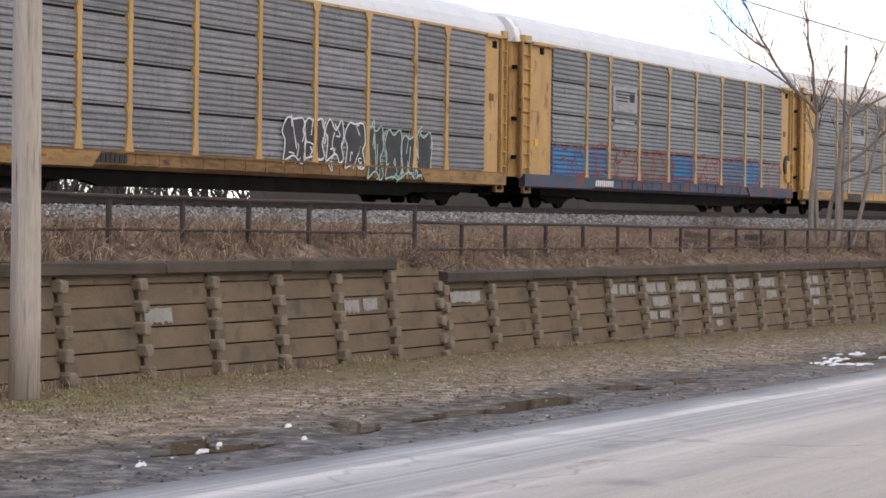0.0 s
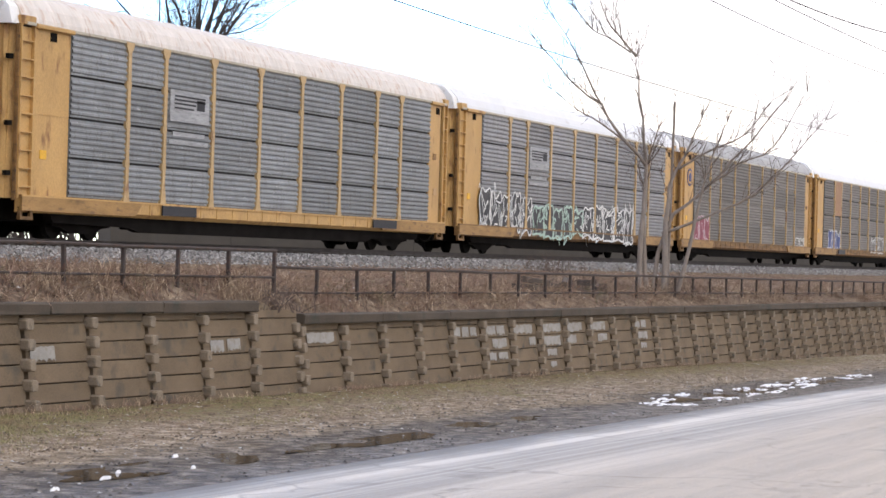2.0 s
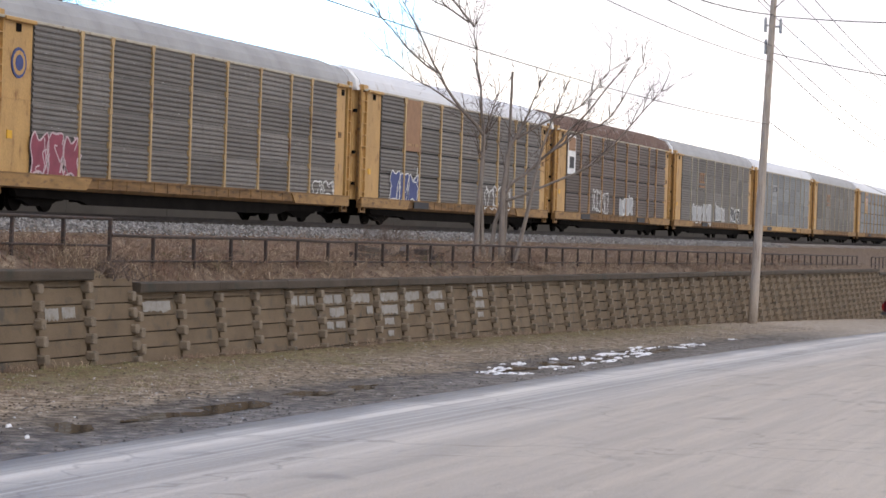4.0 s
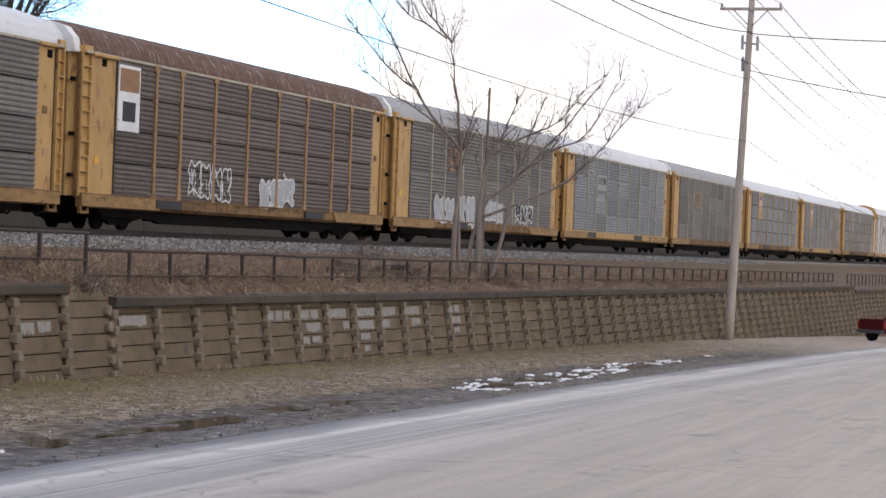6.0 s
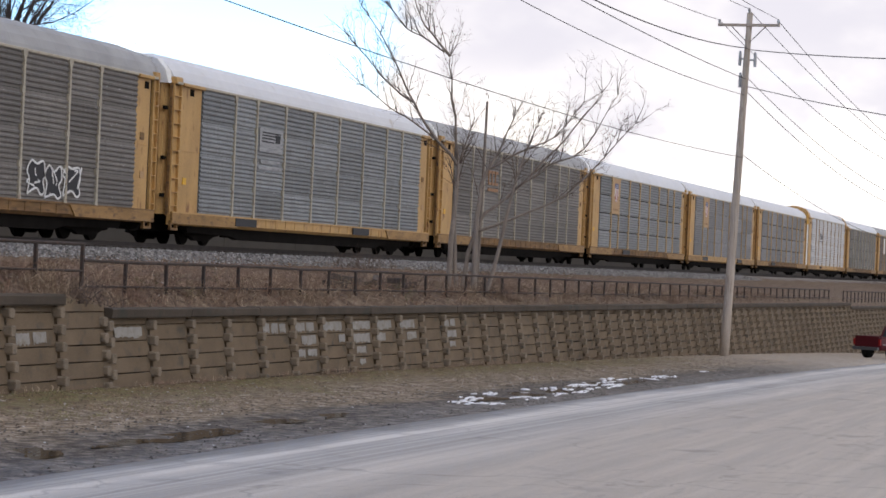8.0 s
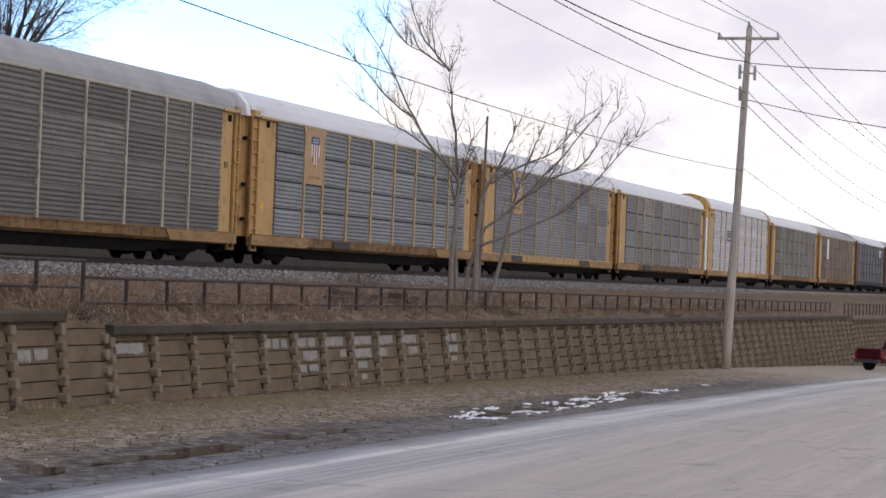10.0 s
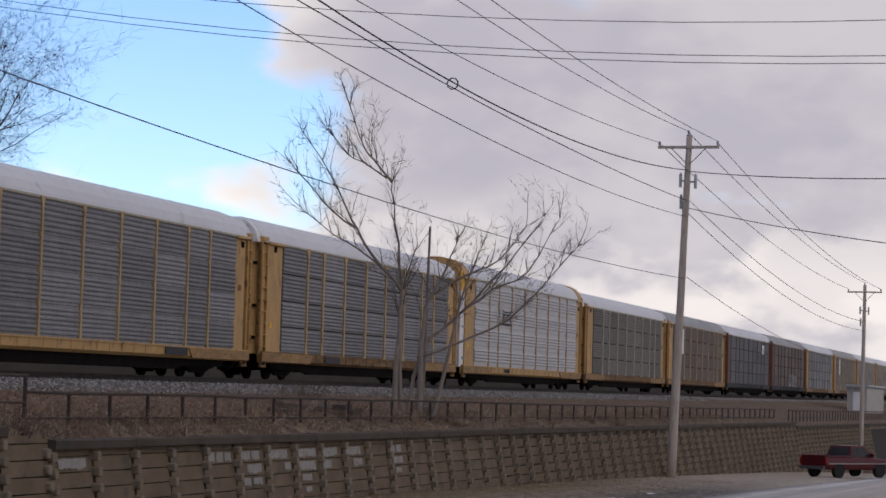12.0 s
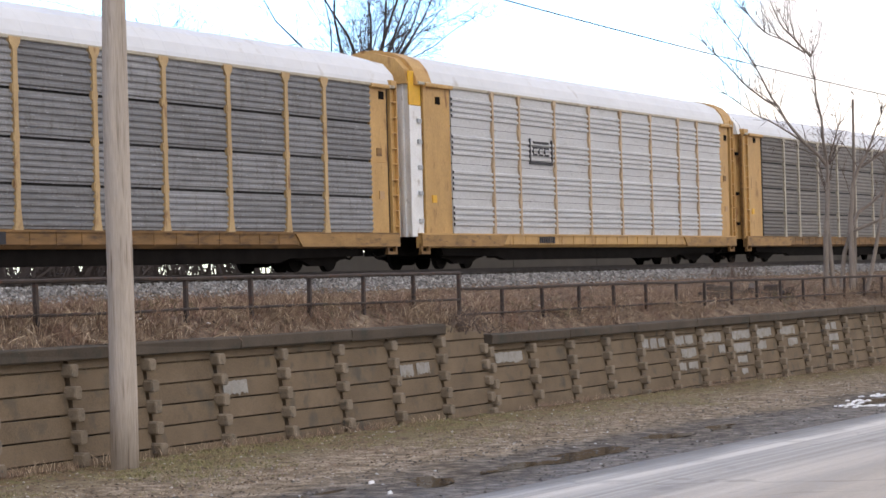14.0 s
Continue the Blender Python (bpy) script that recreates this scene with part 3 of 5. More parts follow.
# ---- fence on the wall ----
def fence():
    rng = random.Random(8)
    post_mesh = Geo().box(-0.03, 0.03, -0.03, 0.03, -1.15, 0.0).mesh("post")
    runs = ([38.36 - 1.875 * i for i in range(12, -1, -1)], [38.36 + 1.9 * i + 0.0021 * i * i for i in range(53)], [150 + 2.05 * i for i in range(43)])
    for run, dz, slope in zip(runs, (2.745, 2.355, 1.86), (-0.0042, -0.0042, -0.0033)):
        f = tagged(new("fence"), "low rusty brown steel fence with two rails above the wall", "fence", "fences along the wall")
        x0 = run[0]
        for x in run:
            lean = rng.uniform(-1.5, 1.5) + (11 if 80 < x < 93 else 0)
            o = part("post", post_mesh, FENCE_STEEL, f, at=(x, 19.0, dz + slope * (x - x0) + rng.uniform(-0.01, 0.01)))
            o.rotation_euler = (radians(rng.uniform(-1, 1)), radians(lean), 0)
        for drop in (0.02, 0.50):
            path = [(x, 18.97, dz - drop + slope * (x - x0) + rng.uniform(-0.012, 0.012)) for x in run]
            part("rail", Geo().tube(path, [0.03 if drop < 0.1 else 0.022] * len(run), 6), FENCE_STEEL, f)


fence()


# ---- train ----
CAR, SPEED, LEAD = 28.5, 25.17, 67.6
EDGES = (2.9, 5.7, 7.65, 10.4, 13.3, 16.1, 18.95, 21.75, 23.75, 26.4)
ROWS = (1.03, 2.03, 3.03, 4.08, 5.18)
SIDE = -1.5


def ridged(w, h, flat=False, gap=0.03):
    """A pressed steel panel with ridges that run along the car."""
    prof, z = [], gap
    deep = 0.055 if flat else 0.035
    prof.append((0.0, z))
    bands = [(0.20, 4, 0.165)] if flat else [(0.06, 6, (h - 0.14) / 6)]
    for start, count, pitch in bands:
        z = start if not flat else start * h / 1.02
        for _ in range(count):
            q = pitch
            prof += [(0.0, z + 0.12 * q), (-deep, z + 0.32 * q), (-deep, z + 0.68 * q), (0.0, z + 0.88 * q)]
            z += q
    prof.append((0.0, h - gap))
    g = Geo()
    n = len(prof)
    g.add([(0.03, y, zz) for y, zz in prof] + [(w - 0.03, y, zz) for y, zz in prof], [(i, n + i, n + i + 1, i + 1) for i in range(n - 1)])
    for x in (0.03, w - 0.03):
        g.add([(x, 0, 0.03), (x, 0.05, 0.03), (x, 0.05, h - 0.03), (x, 0, h - 0.03)], [(0, 1, 2, 3)])
    return g.mesh("side_panel")


PANELS = {}


def panel_mesh(w, h, flat, gap):
    key = (round(w, 2), round(h, 2), flat, gap)
    if key not in PANELS:
        PANELS[key] = ridged(w, h, flat, gap)
    return PANELS[key]


def post_mesh(wide, flare):
    """An upright with a flared foot and head."""
    ring = [(-flare, 0), (flare, 0), (flare * 0.8, 0.12), (wide, 0.5), (wide, 3.88), (flare * 1.15, 4.02), (flare * 1.3, 4.15), (-flare * 1.3, 4.15), (-flare * 1.15, 4.02), (-wide, 3.88), (-wide, 0.5), (-flare * 0.8, 0.12)]
    n = len(ring)
    g = Geo()
    g.add([(x, -0.075, z) for x, z in ring] + [(x, 0.03, z) for x, z in ring], [tuple(range(n))] + [(i, n + i, n + (i + 1) % n, (i + 1) % n) for i in range(n)])
    for z in (1.0, 2.0, 3.05):
        g.box(-wide - 0.035, wide + 0.035, -0.065, 0.02, z - 0.09, z + 0.09)
    return g.mesh("post")


POST_WIDE, POST_THIN = post_mesh(0.075, 0.16), post_mesh(0.05, 0.09)


def roof_mesh():
    ring = [(-1.50, 5.14), (-1.47, 5.30), (-1.36, 5.52), (-1.12, 5.76), (-0.72, 5.93), (-0.25, 6.02), (0.25, 6.02), (0.72, 5.93), (1.12, 5.76), (1.36, 5.52), (1.47, 5.30), (1.50, 5.14)]
    ring = [(y, 5.14 + 1.17 * (z - 5.14)) for y, z in ring]
    g = Geo()
    stations = [(0.75, 0.93)]
    for i in range(28):
        x = 1.6 + 0.925 * i
        stations += [(x - 0.035, 1.0), (x - 0.02, 1.006), (x + 0.02, 1.006), (x + 0.035, 1.0)]
    stations.append((27.85, 0.93))
    n, m = len(ring), len(stations)
    for x, k in stations:
        g.v += [(x, y * (1 + 0.3 * (k - 1)), 5.14 + (z - 5.14) * k) for y, z in ring]
    for i in range(m - 1):
        g.f += [(i * n + j, i * n + j + 1, (i + 1) * n + j + 1, (i + 1) * n + j) for j in range(n - 1)]
    g.f += [tuple(range(n))[::-1], tuple((m - 1) * n + j for j in range(n))]
    return g.mesh("roof")


def truck_frame():
    g = Geo()
    for s in (-1.0, 1.0):
        ring = [(-1.42, 0.34), (-1.3, 0.66), (-0.5, 0.74), (0.5, 0.74), (1.3, 0.66), (1.42, 0.34), (1.0, 0.30), (0.55, 0.15), (-0.55, 0.15), (-1.0, 0.30)]
        k = len(ring)
        g.add([(x, s - 0.08, z) for x, z in ring] + [(x, s + 0.08, z) for x, z in ring], [tuple(range(k)), tuple(range(k, 2 * k))[::-1]] + [(i, k + i, k + (i + 1) % k, (i + 1) % k) for i in range(k)])
    g.box(-0.25, 0.25, -1.0, 1.0, 0.35, 0.6)
    return g.mesh("truck_frame")


def wheelset():
    g = Geo()
    for y in (-0.75, 0.75):
        for r, y0, y1 in ((0.42, y - 0.065, y + 0.065), (0.45, y + (0.03 if y < 0 else -0.065), y + (0.065 if y < 0 else -0.03))):
            c = [(r * math.cos(i * math.pi / 9), r * math.sin(i * math.pi / 9)) for i in range(18)]
            g.add([(x, y0, z) for x, z in c] + [(x, y1, z) for x, z in c], [tuple(range(18)), tuple(range(18, 36))[::-1]] + [(i, 18 + i, 18 + (i + 1) % 18, (i + 1) % 18) for i in range(18)])
    g.box(-0.07, 0.07, -0.9, 0.9, -0.07, 0.07)
    return g.mesh("wheelset")


def shared_meshes():
    m = {"roof": roof_mesh(), "truck_frame": truck_frame(), "wheelset": wheelset()}
    m["core"] = Geo().box(0.75, 27.85, -1.42, 1.48, 0.98, 5.2).mesh("body")
    m["core_inset"] = Geo().box(0.75, 27.85, -1.36, 1.48, 0.98, 5.2).mesh("body")
    sill = Geo().prism([(-1.53, 1.03), (-1.53, 0.72), (-1.40, 0.62), (-1.36, 0.62), (-1.36, 1.03)], 0.75, 27.85)
    for at, foot in ((0.75, 6.2), (27.85, 22.4)):
        top = foot + (0.35 if foot < 10 else -0.35)
        ring = [(at, 1.0), (top, 1.0), (foot, 0.66), (at, 0.66)]
        plate = Geo().add([(x, -1.575, z) for x, z in ring] + [(x, -1.50, z) for x, z in ring], [(0, 1, 2, 3), (7, 6, 5, 4)] + [(i, 4 + i, 4 + (i + 1) % 4, (i + 1) % 4) for i in range(4)])
        m["sill_end_near" if foot < 10 else "sill_end_far"] = plate.mesh("end_sill")
    sill.box(0.75, 27.85, -1.57, -1.40, 0.99, 1.045)
    for i in range(28):
        sill.box(1.3 + 0.95 * i, 1.35 + 0.95 * i, -1.545, -1.40, 0.70, 0.99)
    m["sill"] = sill.mesh("side_sill")
    # fish-belly sill, deep in the middle with a slanted drop at each truck
    drop = Geo()
    ring = [(2.4, 0.66), (2.6, 0.40), (6.3, 0.36), (6.9, 0.24), (21.6, 0.24), (22.2, 0.36), (25.9, 0.40), (26.1, 0.66)]
    drop.add([(x, -1.3, z) for x, z in ring] + [(x, -1.1, z) for x, z in ring], [tuple(range(8)), tuple(range(8, 16))[::-1]] + [(i, 8 + i, 8 + (i + 1) % 8, (i + 1) % 8) for i in range(8)])
    m["drop"] = drop.mesh("centre_beam")
    under = Geo().box(0.9, 27.7, -0.45, 0.45, 0.42, 0.98).box(8.5, 20, -1.2, 1.2, 0.55, 0.8)
    for x in (7.2, 10.5, 13.2, 17.6, 20.8):
        under.box(x, x + 0.6, -1.25, -0.5, 0.32, 0.62)
    under.tube([(7.6, -1.0, 0.5), (14, -1.02, 0.42), (21, -1.0, 0.5)], [0.04] * 3, 6)
    m["under"] = under.mesh("underframe")
    # side sheet of each end: flat, with a rolled corner, stiffeners and a door track
    for name, x0, x1 in (("near", 0.62, 2.9), ("inset", 1.10, 2.9), ("far", 27.98, 26.4)):
        way = 1 if x1 > x0 else -1
        edge = x0 + way * (0.62 if name == "near" else 0.42 if name == "far" else 0.1)
        slot = 0.16 if name == "far" else 0.0
        lo, hi = sorted((edge + way * slot, x1))
        g = Geo().box(lo, hi, -1.475, -1.40, 1.0, 5.16, 0.01)
        g.box(lo + 0.02, hi - 0.02, -1.49, -1.47, 3.02, 3.05)
        g.box(lo - 0.03, hi + 0.02, -1.60, -1.40, 5.09, 5.2, 0.02)
        if name != "inset":
            a0, a1 = sorted((x0, edge))
            g.box(a0, a1, -1.43, -1.37, 0.95, 5.1)
            g.box(a0, a0 + 0.05, -1.52, -1.37, 0.95, 5.14, 0.01).box(a1 - 0.05, a1, -1.52, -1.37, 0.95, 5.14, 0.01)
            for i in range(9):
                g.box(a0 + 0.04, a1 - 0.04, -1.52, -1.43, 1.22 + 0.44 * i, 1.25 + 0.44 * i)
            g.box(a0 + 0.05, a1 - 0.05, -1.55, -1.36, 5.14, 5.36, 0.02)
        m["end_" + name] = g.mesh("end_panel")
    for name, x in (("near", 0.70), ("inset", 0.42), ("far", 27.9)):
        s = 1 if name == "far" else -1
        prof = [(-1.42, 0)]
        bulge = lambda y: 0.42 * (1 - max(0.0, abs(y) - 0.95) / 0.47) if name != "inset" else 0.0
        for y in (-1.2, -0.85, -0.5, 0.0, 0.5, 1.0):
            prof += [(y, 0), (y, 0.07), (y + 0.08, 0.07), (y + 0.08, 0)]
        prof.append((1.42, 0))
        k = len(prof)
        g = Geo().add([(x + s * (d + bulge(y) - 0.08), y, z) for z in (0.95, 5.15) for y, d in prof], [(i, i + 1, k + i + 1, k + i) for i in range(k - 1)])
        m["door_" + name] = g.mesh("end_door")
    m["wrap"] = Geo().box(0.42, 1.14, -1.42, -1.38, 0.95, 4.55, 0.01).mesh("end_wrap")
    m["wrap_top"] = Geo().box(0.42, 1.14, -1.42, -1.38, 4.56, 5.5, 0.01).mesh("end_wrap")
    m["latch"] = Geo().box(-0.10, 0.10, -0.05, 0.05, -0.06, 0.06).mesh("door_latch")
    cap = Geo().prism([(-1.40, 5.14), (-1.3, 5.56), (-1.0, 5.89), (-0.3, 6.09), (0.3, 6.09), (1.0, 5.89), (1.3, 5.56), (1.40, 5.14)], 0.35, 0.76)
    m["cap"] = cap.mesh("end_cap")
    coup = Geo().box(-0.32, 0.9, -0.18, 0.18, 0.62, 0.95, 0.04)
    coup.box(-0.3, 0.1, -0.3, 0.3, 0.58, 0.98, 0.06)
    coup.tube([(0.8, -0.5, 0.7), (0.3, -0.55, 0.42), (-0.1, -0.5, 0.36), (-0.4, -0.5, 0.5)], [0.035] * 4, 6)
    m["coupler"] = coup.mesh("coupler")
    step = Geo()
    for x in (0.0,):
        step.box(x, x + 0.10, -1.52, -1.44, 0.46, 0.75).box(x + 0.46, x + 0.56, -1.52, -1.44, 0.46, 0.75).box(x, x + 0.56, -1.53, -1.43, 0.44, 0.52)
    m["step"] = step.mesh("step")
    m["seal"] = Geo().box(0.57, 0.63, -1.47, -1.38, 0.9, 5.15).mesh("door_seal")
    m["roof_rail"] = Geo().box(0.8, 27.8, -1.56, -1.49, 5.13, 5.22, 0.015).mesh("roof_rail")
    m["hood"] = Geo().prism([(-1.53, 5.12), (-1.50, 5.31), (-1.385, 5.61), (-1.14, 5.895), (-0.73, 6.09), (-0.25, 6.20), (0.25, 6.20), (0.73, 6.09), (1.14, 5.895), (1.385, 5.61), (1.50, 5.31), (1.53, 5.12)], 0, 0.95).mesh("roof_hood")
    m["placard"] = Geo().box(-0.14, 0.14, -0.012, 0.012, -0.11, 0.11).mesh("placard")
    plate = Geo().box(0, 1.9, -0.012, 0.02, 0, 0.27)
    m["plate"] = plate.mesh("number_plate")
    return m


SHARED = shared_meshes()
BRIGHT_YELLOW = plain("fresh_yellow_paint", (0.72, 0.40, 0.03), 0.5)
WHITE_PAINT = plain("white_lettering_paint", (0.7, 0.7, 0.68), 0.6)
BLACK_PAINT = plain("black_lettering_paint", (0.025, 0.025, 0.03), 0.6)
GREY_FILL = worn("thin_dark_spray", (0.042, 0.042, 0.045), 0.6, size=2, vary=0.5, bump=0)
PALE_GREEN = plain("pale_green_spray", (0.42, 0.55, 0.47), 0.6)
MAGENTA = worn("crimson_spray", (0.25, 0.055, 0.085), 0.6, size=2, vary=0.3, bump=0)
PINK_WHITE = plain("pale_pink_spray", (0.55, 0.42, 0.44), 0.6)
RED_SPRAY = worn("red_spray", (0.24, 0.055, 0.05), 0.6, size=3, vary=0.3, bump=0)
BLUE_SPRAY = corrugated_metal("blue_sprayed_panel", (0.06, 0.20, 0.38), 0.1, (0.10, 0.15, 0.22))
TEAL_SPRAY = corrugated_metal("blue_and_red_sprayed_panel", (0.09, 0.20, 0.33), 0.2, (0.34, 0.07, 0.06))
GREY_SPRAY = corrugated_metal("grey_and_red_sprayed_panel", (0.24, 0.22, 0.22), 0.3, (0.33, 0.10, 0.08))
ORANGE_SIGN = plain("orange_sign_paint", (0.30, 0.165, 0.085), 0.6)
YELLOW_SIGN = worn("tan_orange_sign_paint", (0.45, 0.285, 0.14), 0.6, size=2, vary=0.15, bump=0)
FADED_RED = plain("faded_red_paint", (0.35, 0.09, 0.08), 0.6)
NAVY = plain("navy_sign_paint", (0.05, 0.07, 0.2), 0.6)
GREY_BOARD = plain("pale_grey_board", (0.40, 0.41, 0.42), 0.6)
FADED_BOARD = worn("faded_grey_board", (0.34, 0.345, 0.35), 0.65, size=2.5, vary=0.3, stretch=(0.5, 1, 4), stain=(0.2, 0.2, 0.2), amount=0.8, bump=0, spread=True)
WHITE_BOARD = worn("white_end_door_paint", (0.8, 0.8, 0.78), 0.55, size=1.2, vary=0.12, stain=(0.4, 0.35, 0.3), amount=0.3, bump=0, spread=True)
SPRAYED_SILL = worn("sill_sprayed_blue_and_red", (0.045, 0.075, 0.11), 0.65, size=0.55, vary=0.3, stain=(0.22, 0.05, 0.035), amount=1.0, bump=0.05)


def ribbon(g, path, wide, y):
    """A painted stroke, flat on the car's side."""
    pts = [Vector((x, 0, z)) for x, z in path]
    k, n = len(g.v), len(pts)
    for i, p in enumerate(pts):
        d = pts[min(i + 1, n - 1)] - pts[max(i - 1, 0)]
        if d.length < 1e-6:
            d = Vector((1, 0, 0))
        d.normalize()
        w = wide * (0.8 + 0.4 * ((i * 37) % 10) / 10)
        for s in (-1, 1):
            g.v.append((p.x - s * d.z * w / 2, y, p.z + s * d.x * w / 2))
    g.f += [(k + 2 * i, k + 2 * i + 1, k + 2 * i + 3, k + 2 * i + 2) for i in range(n - 1)]


def curved(points, n=4):
    """A rounded path through the points."""
    out = []
    for i in range(len(points) - 1):
        p0, p1, p2, p3 = (points[max(0, min(len(points) - 1, i + j))] for j in (-1, 0, 1, 2))
        for s in range(n):
            t = s / n
            out.append(tuple(0.5 * (2 * b + (c - a) * t + (2 * a - 5 * b + 4 * c - d) * t * t + (3 * b - a - 3 * c + d) * t ** 3) for a, b, c, d in zip(p0, p1, p2, p3)))
    return out + [points[-1]]


def scrawl(car, x0, x1, z0, z1, letters, outline, fill=None, seed=1, wide=0.07, label="", inner=3):
    """Spray-painted bubble shapes with outlines; no readable words."""
    rng = random.Random(seed)
    step = (x1 - x0) / letters
    for i in range(letters):
        a, b = x0 + step * i + rng.uniform(-0.08, 0.05) * step, x0 + step * (i + 1) + rng.uniform(-0.12, 0.1) * step
        lo, hi = z0 + rng.uniform(-0.03, 0.12) * (z1 - z0), z1 - rng.uniform(0.0, 0.16) * (z1 - z0)
        cut = rng.uniform(0.25, 0.6)
        loop = [(a, lo), (a + 0.1 * step, lo + cut * (hi - lo)), (a - 0.04 * step, hi * 0.7 + lo * 0.3), (a + 0.2 * step, hi), (a + 0.5 * step, hi - rng.uniform(0, .25) * (hi - lo)), (b - 0.1 * step, hi),
                (b, lo + 0.6 * (hi - lo)), (b - rng.uniform(0.02, .2) * step, lo + 0.4 * (hi - lo)), (b, lo + 0.1 * (hi - lo)), (b - 0.2 * step, lo), (a + 0.5 * step, lo + rng.uniform(0, .2) * (hi - lo)), (a, lo)]
        path = curved(loop)
        line = Geo()
        ribbon(line, path, wide, -1.562)
        for _ in range(inner):
            x, z = rng.uniform(a, b), rng.uniform(lo, hi)
            ribbon(line, curved([(x, z), (x + rng.uniform(-.25, .25) * step, z + rng.uniform(-.3, .3) * (hi - lo)), (x + rng.uniform(-.3, .3) * step, min(hi, max(lo, z + rng.uniform(-.6, .6) * (hi - lo))))]), wide * 0.8, -1.564)
        letter = part("graffiti_letter", line, outline, car, label)
        if fill:
            k = len(path) - 1
            body = Geo().add([((a + b) / 2, -1.556, (lo + hi) / 2)] + [(x, -1.556, z) for x, z in path[:-1]], [(0, 1 + j, 1 + (j + 1) % k) for j in range(k)])
            part("graffiti_fill", body, fill, letter)


def board(car, x, z, w, h, ground, marks, label):
    """A flat painted panel with plain shapes on it."""
    b = part("sign_board", Geo().box(x, x + w, -1.575, -1.53, z, z + h), ground, car, label)
    for mx, mz, mw, mh, mat in marks:
        part("sign_mark", Geo().box(x + mx * w, x + (mx + mw) * w, -1.582, -1.57, z + mz * h, z + (mz + mh) * h), mat, b)


def bars(car, x, z, n, mat, h=0.2, w=0.12):
    """Lettering on the sill that stays plain bars."""
    g = Geo()
    for i in range(n):
        g.box(x + i * (w + 0.06), x + i * (w + 0.06) + w, -1.56, -1.54, z, z + h)
    part("lettering", g, mat, car)


#          panels       posts    thin  ends    sill        roof          ridges  colours for the label
LOOKS = {
    -1: (GREY_PANEL, YELLOW, 0, YELLOW, SILL_DIRTY, WHITE_ROOF, 0, "grey autorack car with yellow posts and white roof, spray-painted lettering"),
    0: (BLUE_PANEL, TAN, 0, YELLOW, SPRAYED_SILL, WHITE_ROOF, 0, "grey autorack car with a long blue and red graffiti band"),
    1: (BLUE_PANEL, TAN, 0, YELLOW, YELLOW, STAINED_ROOF, 0, "grey autorack car with tan posts and rust-stained white roof"),
    2: (GREY_PANEL, TAN, 0, YELLOW, SILL_DIRTY, WHITE_ROOF, 0, "grey autorack car with white outlined graffiti along its sill"),
    3: (WARM_PANEL, TAN, 1, YELLOW, SILL_DIRTY, GREY_ROOF, 0, "brownish grey autorack car with grey roof and red scrawl"),
    4: (WARM_PANEL, TAN, 0, YELLOW, SILL_DIRTY, WHITE_ROOF, 0, "brownish grey autorack car with white scrawl near its sill"),
    5: (RUST_PANEL, ORANGE_TAN, 0, YELLOW, SILL_DIRTY, RUST_ROOF, 0, "rust-stained autorack car with rusted roof and tall sign"),
    6: (WARM_PANEL, PALE_TAN, 1, YELLOW, SILL_DIRTY, GREY_ROOF, 0, "brownish grey autorack car with orange emblem and white graffiti"),
    7: (BLUE_PANEL, PALE_TAN, 1, YELLOW, YELLOW, WHITE_ROOF, 0, "bluish grey autorack car with white roof and pale board"),
    8: (WARM_PANEL, PALE_TAN, 1, YELLOW, SILL_DIRTY, GREY_ROOF, 0, "weathered grey autorack car with orange emblem"),
    9: (BLUE_PANEL, TAN, 0, YELLOW, SILL_DIRTY, WHITE_ROOF, 0, "grey autorack car with white roof and yellow sign"),
    10: (GREY_PANEL, TAN, 1, YELLOW, YELLOW, WHITE_ROOF, 0, "grey autorack car with tan posts and a yellow shield sign"),
    11: (GREY_PANEL, TAN, 0, YELLOW, SILL_DIRTY, WHITE_ROOF, 0, "grey autorack car with tan flared posts and white roof"),
    12: (LIGHT_PANEL, PINK_TAN, 1, YELLOW, YELLOW, WHITE_ROOF, 1, "clean pale grey autorack car with yellow ends and white end door"),
    13: (WARM_PANEL, PALE_TAN, 0, YELLOW, SILL_DIRTY, WHITE_ROOF, 0, "weathered grey autorack car with yellow ends"),
    14: (RUST_PANEL, TAN, 0, YELLOW, SILL_DIRTY, GREY_ROOF, 0, "brown weathered autorack car with a white board"),
    15: (DARK_PANEL, DARK_PANEL, 0, MAROON, SILL_BLACK, WHITE_ROOF, 0, "dark grey autorack car with maroon ends"),
    16: (RUST_PANEL, MAROON, 0, MAROON, SILL_BLACK, GREY_ROOF, 0, "maroon-brown weathered autorack car with grey roof"),
    17: (GREY_PANEL, GREY_PANEL, 0, YELLOW, SILL_DIRTY, WHITE_ROOF, 0, "grey autorack car with yellow end posts"),
    18: (WARM_PANEL, TAN, 0, YELLOW, SILL_DIRTY, GREY_ROOF, 0, "brownish autorack car with pale sign"),
    19: (GREY_PANEL, TAN, 1, YELLOW, SILL_DIRTY, WHITE_ROOF, 0, "grey autorack car with yellow ends"),
    20: (GREY_PANEL, TAN, 0, YELLOW, SILL_DIRTY, WHITE_ROOF, 0, "grey autorack car with white roof"),
    21: (WARM_PANEL, PALE_TAN, 0, YELLOW, SILL_DIRTY, GREY_ROOF, 0, "weathered grey autorack car with grey roof"),
}
CARS = {}


